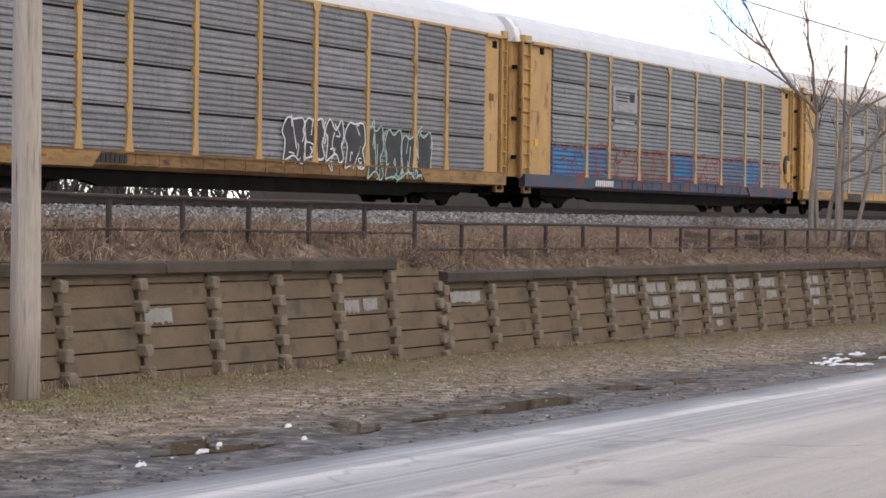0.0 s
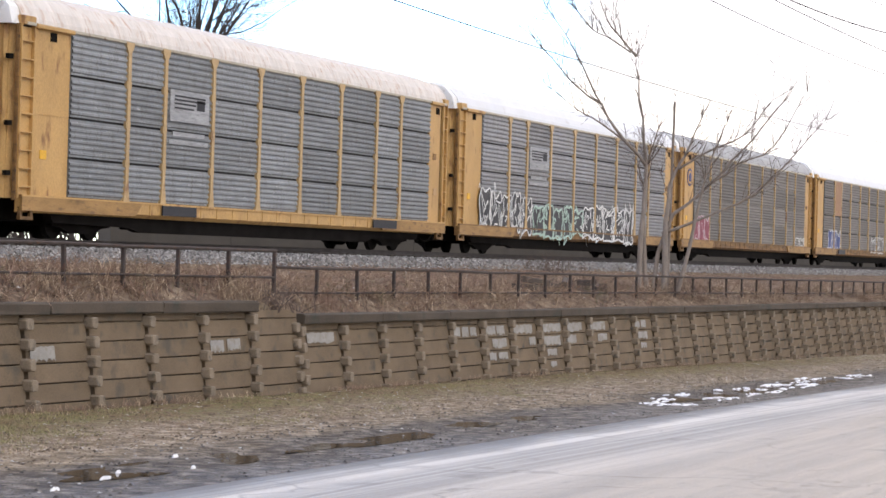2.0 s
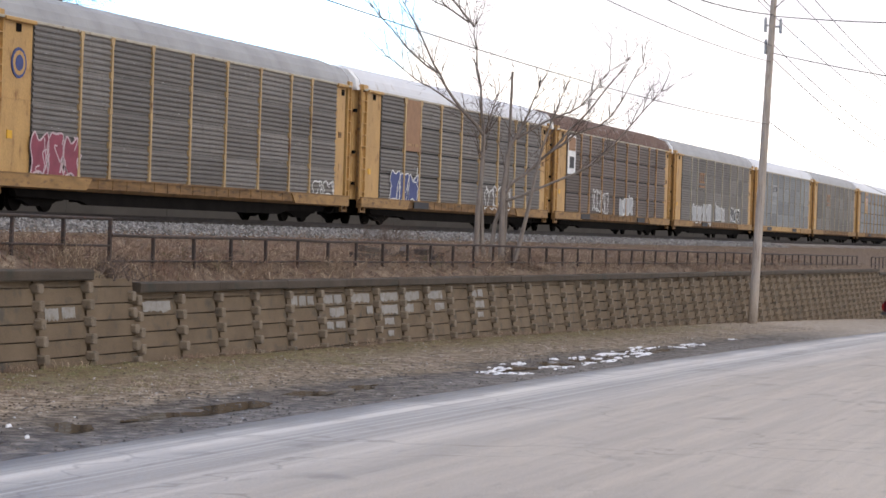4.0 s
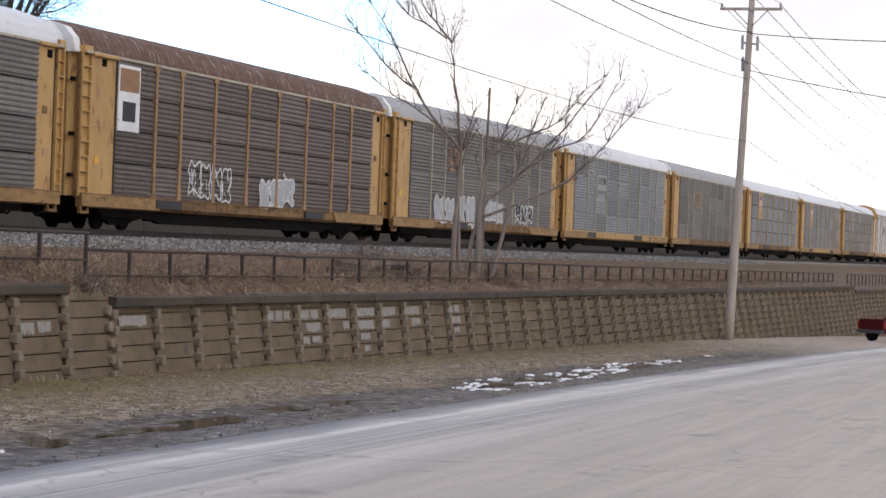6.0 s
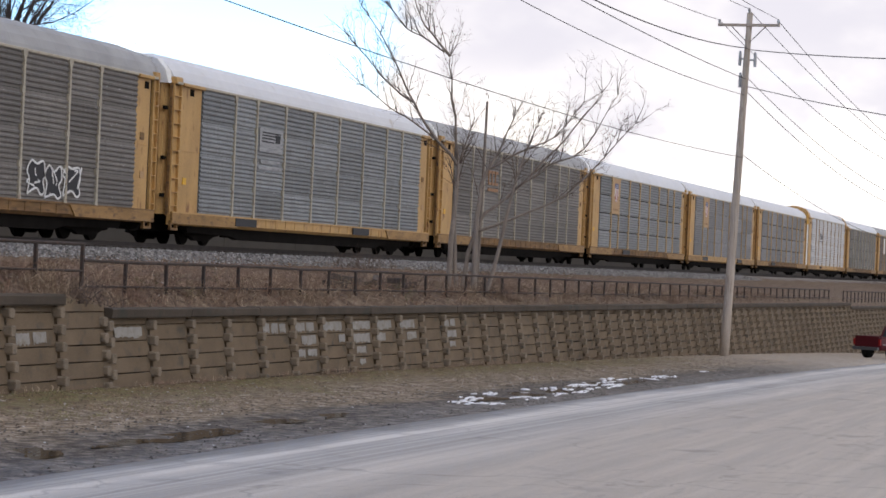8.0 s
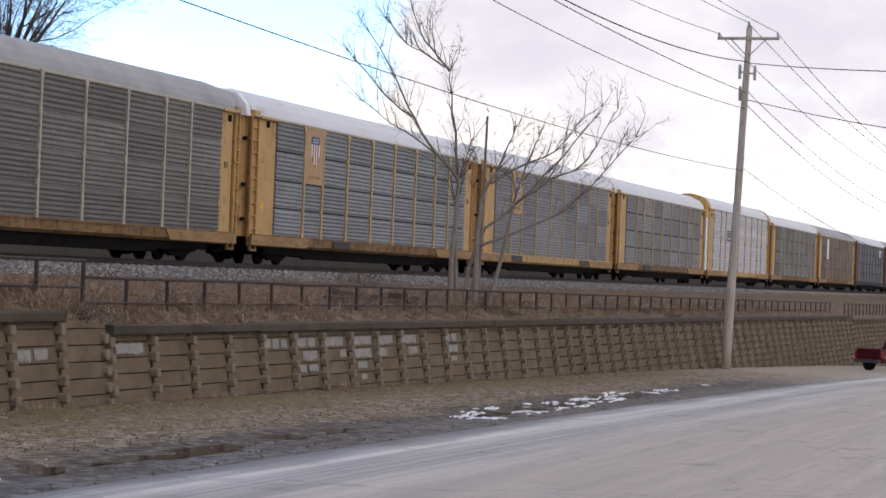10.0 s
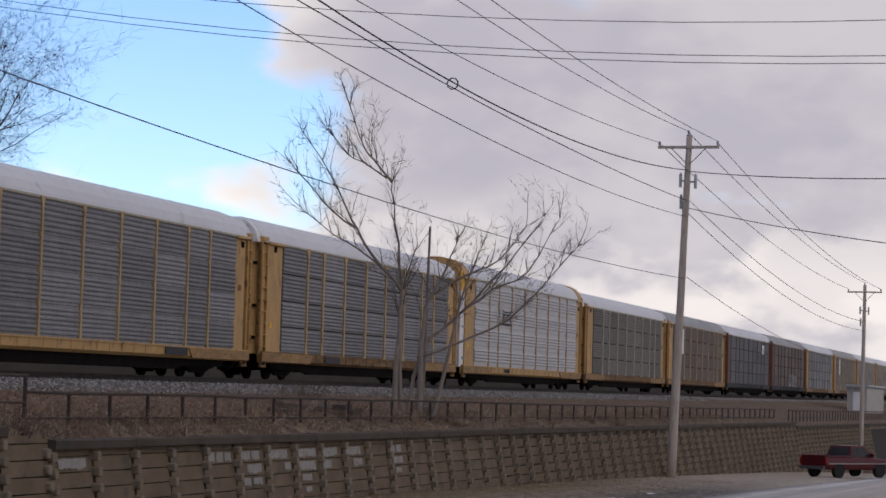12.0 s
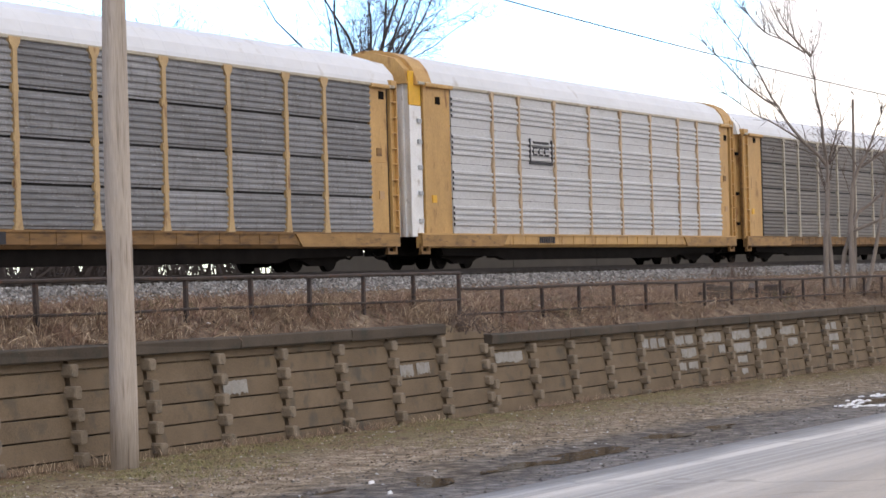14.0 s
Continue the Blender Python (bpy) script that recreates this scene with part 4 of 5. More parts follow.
def autorack(k):
    panel, posts, thin, ends, sill, roof, flat, label = LOOKS[k]
    car = tagged(new("autorack_car"), label, "train car", "cars of the train")
    CARS[k] = car
    tall = 1.053 if k == 12 else 1.0
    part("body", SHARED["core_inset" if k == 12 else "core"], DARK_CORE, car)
    part("roof", SHARED["roof"], roof, car, smooth=True)
    part("side_sill", SHARED["sill"], sill, car)
    for where in ("near", "far"):
        part("end_sill", SHARED["sill_end_" + where], sill if sill in (SPRAYED_SILL, SILL_BLACK) else SILL_END, car)
    # dark band below the sill; its colour holds the shade under the car
    part("centre_beam", SHARED["drop"], GRIME_AND_SHADE, car)
    if k != 12:
        part("door_seal", SHARED["seal"], SILL_DIRTY, car)
        for z in (1.55, 2.75, 4.35):
            part("door_latch", SHARED["latch"], GRIME_AND_SHADE, car, at=(0.45, -1.30, z))
    part("underframe", SHARED["under"], GRIME_AND_SHADE, car)
    for x in (0.75, 27.2):
        part("step", SHARED["step"], SILL_DIRTY, car, at=(x, 0, 0))
    near = "inset" if k == 12 else "near"
    for where in (near, "far"):
        part("end_panel", SHARED["end_" + where], ends, car)
    if k < 15:
        for x, z, mat in ((1.75, 2.05, BRIGHT_YELLOW), (27.0, 2.1, YELLOW_SIGN), (2.1, 4.95, GRIME_AND_SHADE), (27.1, 4.9, GRIME_AND_SHADE), (26.9, 3.3, SILL_DIRTY)):
            part("placard", SHARED["placard"], mat, car, at=(x, -1.485, z))
    part("end_door", SHARED["door_" + near], WHITE_BOARD if k == 12 else ends, car)
    part("end_door", SHARED["door_far"], ends, car)
    part("end_cap", SHARED["cap"], YELLOW if k == 12 else WHITE_BOARD, car)
    part("end_cap", SHARED["cap"], YELLOW if k == 12 else roof, car, at=(27.4, 0, 0))
    part("roof_rail", SHARED["roof_rail"], PALE_TAN if posts is not YELLOW else TAN, car)
    if k == 12:
        part("end_wrap", SHARED["wrap"], WHITE_BOARD, car, "white painted car end")
        part("end_wrap", SHARED["wrap_top"], BRIGHT_YELLOW, car, "bright yellow band on the car end")
        for z in (1.4, 2.2, 2.95, 3.7, 4.3):
            part("grab_iron", SHARED["latch"], GREY_BOARD, car, at=(0.95, -1.44, z))
        for x in (0.72, 27.0):
            part("roof_hood", SHARED["hood"], YELLOW, car, "bright yellow roof end", at=(x, 0, 0))
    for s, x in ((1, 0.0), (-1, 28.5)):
        o = part("coupler", SHARED["coupler"], GRIME_AND_SHADE, car, at=(x, 0, 0))
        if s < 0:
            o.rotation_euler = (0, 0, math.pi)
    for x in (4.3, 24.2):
        t = part("truck_frame", SHARED["truck_frame"], GRIME_AND_SHADE, car, at=(x, 0, 0))
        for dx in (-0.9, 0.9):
            part("wheelset", SHARED["wheelset"], GRIME_AND_SHADE, t, at=(dx, 0, 0.42))
    pm = POST_THIN if thin else POST_WIDE
    for x in EDGES[1:-1]:
        part("post", pm, posts, car, at=(x, SIDE, 1.03))
    band = (BLUE_SPRAY, TEAL_SPRAY, GREY_SPRAY, GREY_SPRAY, BLUE_SPRAY, GREY_SPRAY, TEAL_SPRAY, BLUE_SPRAY, GREY_PANEL)
    for i in range(9):
        for r in range(4):
            w, h = EDGES[i + 1] - EDGES[i], ROWS[r + 1] - ROWS[r]
            h *= tall
            part("side_panel", panel_mesh(w, h, flat, 0.006 if thin or flat else 0.03), band[i] if k == 0 and r == 0 else panel, car, at=(EDGES[i], SIDE, 1.03 + tall * (ROWS[r] - 1.03)))
    if tall > 1:
        for ob in car.children:
            kind = ob.name.split(".")[0]
            if kind in ("body", "end_panel", "end_door", "end_wrap", "post"):
                ob.scale.z = tall
                ob.location.z += (1 - tall) * (0.0 if kind == "post" else 1.03)
            elif kind in ("roof", "roof_rail", "end_cap", "roof_hood"):
                ob.location.z += (tall - 1) * 4.15
    return car


for k in LOOKS:
    autorack(k)

def hook(w, h, thick):
    """A plain three-sided shape, open to one side."""
    ring = [(0, 0), (w, 0), (w, thick), (thick, thick), (thick, h - thick), (w, h - thick), (w, h), (0, h)]
    n = len(ring)
    return Geo().add([(x, 0, z) for x, z in ring] + [(x, 0.03, z) for x, z in ring], [(0, 1, 2, 3), (0, 3, 4, 7), (4, 5, 6, 7)] + [(i, n + i, n + (i + 1) % n, (i + 1) % n) for i in range(n)])


STRIPED = ((.1, .78, .8, .06, BLACK_PAINT), (.1, .66, .8, .06, BLACK_PAINT), (.1, .54, .55, .06, BLACK_PAINT), (.68, .42, .2, .34, BLACK_PAINT), (.1, .40, .5, .06, BLACK_PAINT))
for k, x, z, ground in ((0, 7.9, 3.35, FADED_BOARD), (1, 7.9, 3.3, FADED_BOARD), (2, 7.9, 3.35, FADED_BOARD), (7, 7.9, 3.4, FADED_BOARD)):
    board(CARS[k], x, z, 2.2, 0.85, ground, STRIPED, "pale board with dark striped emblem")
    part("lettering", Geo().box(x, x + 2.2, -1.56, -1.53, z - 0.62, z - 0.5).box(x + 0.2, x + 2.0, -1.56, -1.53, z - 0.4, z - 0.28), ground, CARS[k])
for k, z in ((6, 3.55), (8, 3.55)):
    board(CARS[k], 8.3, z - 0.3, 1.7, 0.14, ORANGE_SIGN, (), "faded orange plate")
    for i in range(3):
        part("emblem_letter", hook(0.5, 0.68, 0.13), ORANGE_SIGN, CARS[k], at=(8.3 + 0.58 * i, -1.565, z))


def shield(car, x, z, w, h):
    """A shield shape: dark upper band over pale and red upright stripes, coming to a point."""
    ring = [(0.0, 0.72), (0.0, 0.95), (0.2, 1.0), (0.5, 0.96), (0.8, 1.0), (1.0, 0.95), (1.0, 0.72)]
    n = len(ring)
    g = Geo().add([(x + u * w, -1.590, z + v * h) for u, v in ring] + [(x + u * w, -1.575, z + v * h) for u, v in ring], [tuple(range(n))] + [(i, n + i, n + (i + 1) % n, (i + 1) % n) for i in range(n)])
    part("shield_band", g, NAVY, car, "navy band of a shield emblem")
    for i in range(7):
        u = (i + 0.5) / 7
        low = 0.42 * abs(2 * u - 1) ** 2.2
        part("shield_stripe", Geo().box(x + i / 7 * w, x + (i + 1) / 7 * w, -1.588, -1.574, z + low * h, z + 0.72 * h), FADED_RED if i % 2 else WHITE_PAINT, car)
    for v in (0.80, 0.89):
        part("sign_mark", Geo().box(x + 0.14 * w, x + 0.86 * w, -1.594, -1.588, z + (v - 0.025) * h, z + (v + 0.025) * h), GREY_BOARD, car)


for k in (10, 9, 4):
    board(CARS[k], 5.80, 3.05, 1.75, 2.08, YELLOW_SIGN if k != 4 else ORANGE_SIGN, (), "tall faded orange board between two posts")
    if k != 4:
        shield(CARS[k], 6.25, 3.75, 0.85, 1.1)
    part("lettering", Geo().box(6.0, 7.35, -1.582, -1.57, 3.25, 3.36), ORANGE_TAN, CARS[k])
board(CARS[5], 2.95, 3.0, 1.5, 2.0, WHITE_BOARD, ((0.05, .6, .9, .35, ORANGE_SIGN), (.2, .15, .6, .3, BLACK_PAINT)), "tall white and orange board")
board(CARS[14], 5.9, 3.0, 1.2, 1.9, WHITE_BOARD, (), "tall white board")
board(CARS[18], 5.9, 3.0, 1.2, 1.9, WHITE_BOARD, (), "tall white board")
board(CARS[15], 21.9, 4.0, 1.5, 0.8, WHITE_BOARD, ((.4, .1, .3, .6, DARK_PANEL),), "small white board")
for x, z, w, h in ((8.4, 3.38, 0.1, 0.72), (10.1, 3.38, 0.1, 0.72), (8.4, 3.28, 1.8, 0.09), (8.7, 3.94, 1.2, 0.08)):
    part("emblem_bar", Geo().box(0, w, 0, 0.03, 0, h), BLACK_PAINT, CARS[12], at=(x, -1.56, z))
for i in range(3):
    part("emblem_letter", hook(0.35, 0.3, 0.07), BLACK_PAINT, CARS[12], at=(8.65 + 0.45 * i, -1.56, 3.55))
for k, x, n, mat in ((-1, 6.2, 8, BLACK_PAINT), (0, 6.5, 9, WHITE_PAINT), (12, 9.0, 7, BLACK_PAINT)):
    bars(CARS[k], x, 0.76, n, mat)
for k, x in ((1, 7.6), (1, 21.6), (4, 7.0), (5, 5.9), (5, 19.0), (6, 9.4), (7, 6.0), (7, 18.0), (10, 6.0), (10, 20.0), (11, 8.0), (9, 9.0)):
    o = part("number_plate", SHARED["plate"], BLACK_PAINT, CARS[k], "black lettering plate", at=(x, -1.585, 0.72))
    bars(CARS[k], x + 0.2, 0.80, 7, WHITE_PAINT, 0.12, 0.10)

scrawl(CARS[-1], 14.5, 18.8, 0.95, 2.25, 4, WHITE_PAINT, GREY_FILL, 3, 0.05, "dark letter shapes with white outlines", 5)
scrawl(CARS[-1], 19.0, 22.8, 0.6, 2.15, 4, PALE_GREEN, GREY_FILL, 4, 0.045, "pale green outlined scrawl", 5)
scrawl(CARS[0], 2.95, 26.3, 1.0, 2.2, 13, RED_SPRAY, None, 9, 0.06, "dull red outlines over blue paint", 2)
scrawl(CARS[2], 2.7, 8.3, 0.8, 2.45, 5, WHITE_PAINT, GREY_FILL, 12, 0.07, "white outlined letter shapes", 9)
scrawl(CARS[2], 8.5, 14.5, 0.7, 2.1, 5, PALE_GREEN, GREY_FILL, 13, 0.09, "pale green and black letter shapes", 7)
scrawl(CARS[2], 14.6, 21.6, 0.65, 2.3, 5, WHITE_PAINT, GREY_FILL, 14, 0.08, "white outlined letter shapes", 12)
scrawl(CARS[3], 2.9, 5.7, 0.9, 2.3, 3, PINK_WHITE, MAGENTA, 21, 0.06, "pale outlines over crimson letter shapes", 4)
scrawl(CARS[3], 24.0, 26.2, 0.95, 1.6, 2, WHITE_PAINT, None, 22, 0.06, "white scrawl")
scrawl(CARS[4], 4.0, 7.5, 0.9, 2.2, 3, WHITE_PAINT, NAVY, 23, 0.06, "white and blue scrawl", 4)
scrawl(CARS[4], 17.0, 21.0, 0.9, 2.0, 3, WHITE_PAINT, None, 24, 0.07, "white scrawl", 4)
scrawl(CARS[5], 8.4, 12.0, 1.1, 2.4, 4, WHITE_PAINT, None, 25, 0.07, "white scrawl", 5)
scrawl(CARS[5], 14.5, 17.8, 1.0, 2.1, 3, WHITE_PAINT, GREY_BOARD, 26, 0.06, "white scrawl", 3)
scrawl(CARS[6], 6.2, 12.6, 0.75, 2.2, 4, WHITE_PAINT, GREY_BOARD, 27, 0.05, "white filled letter shapes", 2)
scrawl(CARS[6], 14.0, 17.3, 1.1, 2.2, 3, WHITE_PAINT, GREY_BOARD, 28, 0.06, "white letter shapes", 3)
scrawl(CARS[6], 19.4, 22.6, 1.1, 2.2, 3, WHITE_PAINT, BLACK_PAINT, 29, 0.07, "white and black letter shapes", 3)
scrawl(CARS[16], 14.0, 20.0, 1.1, 2.3, 4, GREY_BOARD, None, 30, 0.1, "pale scrawl", 4)
for r, mat, d in ((0.42, NAVY, 0.0), (0.34, YELLOW, 0.006), (0.22, NAVY, 0.012)):
    part("round_emblem", Geo().tube([(2.15, -1.50 - d, 4.0), (2.15, -1.47, 4.0)], [r, r], 16), mat, CARS[3])
# black disc on the end panel; the recess is only shade in its colour
shade_disc = part("hand_brake_recess", Geo().tube([(27.2, -1.53, 2.0), (27.2, -1.40, 2.0)], [0.42, 0.42], 14), BLACK_PAINT, CARS[0], "flat black disc as the shade of a hand brake recess")
part("hand_brake", Geo().box(27.0, 27.35, -1.6, -1.5, 1.3, 2.2, 0.03).box(26.85, 27.5, -1.58, -1.5, 1.45, 1.62), YELLOW, CARS[0])


def pole(name, x, y, top, r0, r1, lean, label, arms):
    base = tagged(new(name), label, "utility pole", "utility poles along the street")
    z0 = land(x, y) - 0.3
    base.location = (x, y, z0)
    h = top - z0
    n = 12
    g = Geo().tube([(lean[0] * i / n + 0.012 * math.sin(i * 1.3), lean[1] * i / n, h * i / n) for i in range(n + 1)], [r0 + (r1 - r0) * i / n + 0.004 * math.sin(i * 2.1) for i in range(n + 1)], 14)
    part("shaft", g, POLE_WOOD, base, smooth=True)
    if arms:
        ax = Vector((lean[0], lean[1], 0)) * 0.97
        z = h - 0.55
        arm = Geo().box(ax.x - 0.16, ax.x - 0.05, ax.y - 1.35, ax.y + 1.35, z - 0.06, z + 0.06)
        part("crossarm", arm, POLE_WOOD, base)
        for s in (-1, 1):
            part("brace", Geo().tube([(ax.x - 0.1, ax.y + 0.75 * s, z - 0.05), (ax.x - 0.1, ax.y + 0.05 * s, z - 0.75)], [0.02, 0.02], 5), STEEL, base)
        for dy in (-1.28, 0.0, 1.28):
            zz = z + 0.06 if dy else h
            part("insulator", Geo().tube([(ax.x - 0.1, ax.y + dy, zz - 0.02), (ax.x - 0.1, ax.y + dy, zz + 0.1), (ax.x - 0.1, ax.y + dy, zz + 0.2)], [0.03, 0.07, 0.035], 8), GREY_BOARD, base)
        for dy, dz in ((-0.32, 2.0), (0.34, 1.95), (0.3, 2.9)):
            q = Geo().tube([(ax.x, ax.y + dy, h - dz - 0.35), (ax.x, ax.y + dy, h - dz + 0.2), (ax.x, ax.y + dy, h - dz + 0.3)], [0.07, 0.07, 0.03], 8)
            q.box(ax.x - 0.03, ax.x + 0.03, min(ax.y, ax.y + dy), max(ax.y, ax.y + dy), h - dz - 0.1, h - dz - 0.02)
            part("cutout", q, GREY_BOARD, base)
    return base


pole("utility_pole", 24.82, 17.3, 15.0, 0.19, 0.13, (0.0, -0.03), "thick grey weathered wooden pole before the crib wall", False)
pole("utility_pole", 97.0, 17.3, 14.0, 0.21, 0.13, (0.5, -0.42), "tall grey wooden pole with crossarm and wires", True)
pole("utility_pole", 182.0, 17.3, 11.8, 0.2, 0.13, (0.3, -0.1), "tall grey wooden pole with crossarm", True)


# ---- trees ----
BARK = worn("grey_bark", (0.25, 0.21, 0.175), 0.9, size=5, vary=0.3, stretch=(2, 2, 0.4), bump=0.3)
TWIG = worn("bare_twigs", (0.13, 0.098, 0.08), 0.9, size=3, vary=0.3, bump=0)
DARK_BARK = worn("dark_bark", (0.075, 0.062, 0.056), 0.95, size=3, vary=0.3, bump=0)


def grow(g, start, way, length, radius, depth, rng, up=0.12, kids=(3, 5), sides=3):
    """A twig or limb with side shoots."""
    n = 5 if depth > 1 else 4
    pts, d = [Vector(start)], Vector(way).normalized()
    for _ in range(n):
        d = (d + Vector((rng.gauss(0, .13), rng.gauss(0, .13), rng.gauss(0, .10) + up))).normalized()
        pts.append(pts[-1] + d * (length / n))
    g.tube(pts, [radius * (1 - 0.82 * i / n) for i in range(n + 1)], sides if depth < 2 else 5, False)
    if depth > 0:
        for _ in range(rng.randint(*kids)):
            i = rng.randint(1, n)
            p = pts[i - 1].lerp(pts[i], rng.random())
            axis = (pts[i] - pts[i - 1]).normalized()
            side = axis.cross(Vector((rng.gauss(0, 1), rng.gauss(0, 1), rng.gauss(0, 1)))).normalized()
            a = rng.uniform(0.5, 1.1)
            grow(g, p, axis * math.cos(a) + side * math.sin(a), length * rng.uniform(0.4, 0.68), max(0.0055, radius * (1 - 0.75 * i / n) * 0.6), depth - 1, rng, up, kids, sides)


# limbs: radius at the foot, then (across, height) along each
STEMS = (
    (0.17, ((-0.61, 1.4), (-0.61, 3.42), (-0.47, 5.58), (-0.73, 7.64), (-0.89, 8.88))),
    (0.06, ((-0.89, 8.88), (-1.36, 9.44), (-1.84, 10.11), (-2.33, 11.65))),
    (0.04, ((-1.0, 9.0), (-1.67, 9.41), (-2.23, 9.74), (-2.86, 10.48))),
    (0.085, ((-0.47, 5.58), (-1.44, 6.67), (-2.06, 7.69), (-2.69, 8.96), (-3.59, 10.23))),
    (0.05, ((-1.9, 7.43), (-2.55, 7.84), (-3.12, 8.43), (-3.91, 9.34))),
    (0.05, ((-0.8, 6.0), (-1.88, 6.83), (-2.67, 7.27), (-3.69, 8.07))),
    (0.19, ((0.13, 1.4), (0.18, 3.36), (0.27, 5.0), (0.85, 6.28), (1.25, 7.3))),
    (0.13, ((-0.22, 1.4), (0.14, 3.7), (1.21, 4.81), (2.67, 6.4), (3.86, 8.0))),
    (0.08, ((0.08, 3.53), (1.23, 4.0), (2.84, 4.82), (4.01, 6.03), (4.89, 7.1))),
    (0.13, ((0.48, 1.3), (0.88, 3.07), (1.21, 4.69), (1.52, 5.9), (1.9, 6.9))),
    (0.06, ((0.5, 5.5), (1.59, 6.16), (2.44, 6.57), (3.27, 7.68))),
    (0.06, ((1.29, 4.91), (2.3, 5.67), (3.32, 6.22), (4.25, 7.89))),
    (0.14, ((-0.3, 1.4), (-0.45, 3.0), (-0.5, 4.6), (-0.35, 6.0), (0.0, 7.0))),
)


def street_tree():
    rng = random.Random(17)
    tree = tagged(new("tree"), "bare grey multi-stemmed tree growing through the fence", "tree")
    tree.location = (66, 19.7, 0)
    across, deep = Vector((0.287, -0.958, 0)), Vector((0.958, 0.287, 0))
    crown = Geo()
    for s, (r, pts) in enumerate(STEMS):
        drift = rng.uniform(-0.5, 0.5)
        path = [across * a + deep * (drift * (i / len(pts)) * 1.5 + rng.gauss(0, 0.04)) + Vector((0, 0, z)) for i, (a, z) in enumerate(pts)]
        fine = [Vector(p) for p in curved([tuple(p) for p in path], 3)]
        fine = [p + across * rng.gauss(0, 0.022) + deep * rng.gauss(0, 0.05) for p in fine]
        m = len(fine)
        part("trunk", Geo().tube(fine, [0.52 * r * (1 - i / (m - 1)) ** 1.1 + 0.010 for i in range(m)], 8), BARK, tree, smooth=True)
        for i in range(m):
            h = fine[i].z
            if h < 4.3:
                continue
            share = i / (m - 1)
            for _ in range(rng.choice((2, 2, 3)) if share > 0.3 else rng.choice((0, 1, 1))):
                axis = (fine[min(i + 1, m - 1)] - fine[max(i - 1, 0)]).normalized()
                side = (across * rng.choice((-1, 1)) * rng.uniform(0.2, 1) + deep * rng.uniform(-0.8, 0.8)).normalized()
                way = axis * 0.8 + side * rng.uniform(0.3, 0.75) + Vector((0, 0, rng.uniform(0.1, 0.45)))
                grow(crown, fine[i], way, rng.uniform(0.6, 1.6) * (1.15 - 0.4 * share), rng.uniform(0.011, 0.017), 2 if rng.random() < 0.6 else 1, rng, 0.06, (3, 4))
    part("crown", crown, TWIG, tree)


street_tree()
tagged(part("stub_pole", Geo().tube([(66.95, 19.72, 1.2), (66.9, 19.66, 4.5), (66.85, 19.6, 7.6)], [0.05, 0.045, 0.04], 8), BARK), "thin dark weathered post beside the bare tree", "post")


def far_tree(x, y, h, spread, seed, limbs=7, depth=3, fork_at=0.45):
    rng = random.Random(seed)
    tree = tagged(new("tree"), "large dark bare tree beyond the railway", "tree", "trees beyond the railway")
    z0 = land(x, y) - 0.2
    tree.location = (x, y, z0)
    fork = h * fork_at
    trunk = [(0, 0, 0), (0.12, 0.05, fork * 0.4), (-0.08, 0.1, fork * 0.8), (0.05, 0, fork)]
    part("trunk", Geo().tube(trunk, [h * 0.026, h * 0.020, h * 0.017, h * 0.011], 8), DARK_BARK, tree, smooth=True)
    g = Geo()
    for i in range(limbs):
        a = 2 * math.pi * (i + rng.uniform(-.3, .3)) / limbs
        z = fork * rng.uniform(0.82, 1.0)
        grow(g, (0, 0, z), (math.cos(a) * spread, math.sin(a) * spread, rng.uniform(0.35, 2.2)), (h - z) * rng.uniform(0.6, 0.85), h * 0.0055, depth, rng, 0.03, (5, 6))
    part("crown", g, DARK_BARK, tree)


far_tree(88.5, 48, 18.0, 0.85, 3, 9, 4, 0.52)
far_tree(71.5, 49, 12.8, 0.9, 4, 12, 3, 0.55)
far_tree(77, 52, 9.0, 0.8, 6, 5, 2)
for i, (x, y, h) in enumerate(((50, 46, 7.5), (54, 49, 8.0), (58, 45, 7.0), (61, 50, 8.5), (64, 46, 7.5), (66.5, 52, 7))):
    far_tree(x, y, h, 0.9, 20 + i, 5, 2)


# undergrowth that shows beneath the cars
brush = Geo()
rng = random.Random(77)
for _ in range(560):
    x, y = rng.uniform(42, 76), rng.uniform(43, 54)
    grow(brush, (x, y, land(x, y) - 0.1), (rng.gauss(0, .35), rng.gauss(0, .35), 1), rng.uniform(1.5, 4.5), rng.uniform(0.03, 0.13), 1, rng, 0.05, (4, 7))
tagged(part("undergrowth", brush, DARK_BARK), "tangled dark leafless undergrowth beyond the railway", "brush", kind="stuff")

# ---- far side of the railway ----
BRUSH_WALL = worn("distant_grey_concrete", (0.13, 0.118, 0.102), 0.9, size=0.6, vary=0.2, stain=(0.12, 0.11, 0.10), amount=0.4, bump=0.1)
low = Geo()
for i in range(70):
    x = 68 + 9 * i
    low.box(x, x + 8.96, 40.0, 40.5, 1.6, 3.55 + 0.06 * math.sin(i * 2.2), 0.04)
tagged(part("low_wall", low, BRUSH_WALL), "long low grey concrete wall behind the tracks", "wall", kind="structure")
HUT = worn("equipment_hut_paint", (0.42, 0.40, 0.37), 0.7, size=1.5, vary=0.15, stain=(0.2, 0.15, 0.1), amount=0.3, bump=0.05)


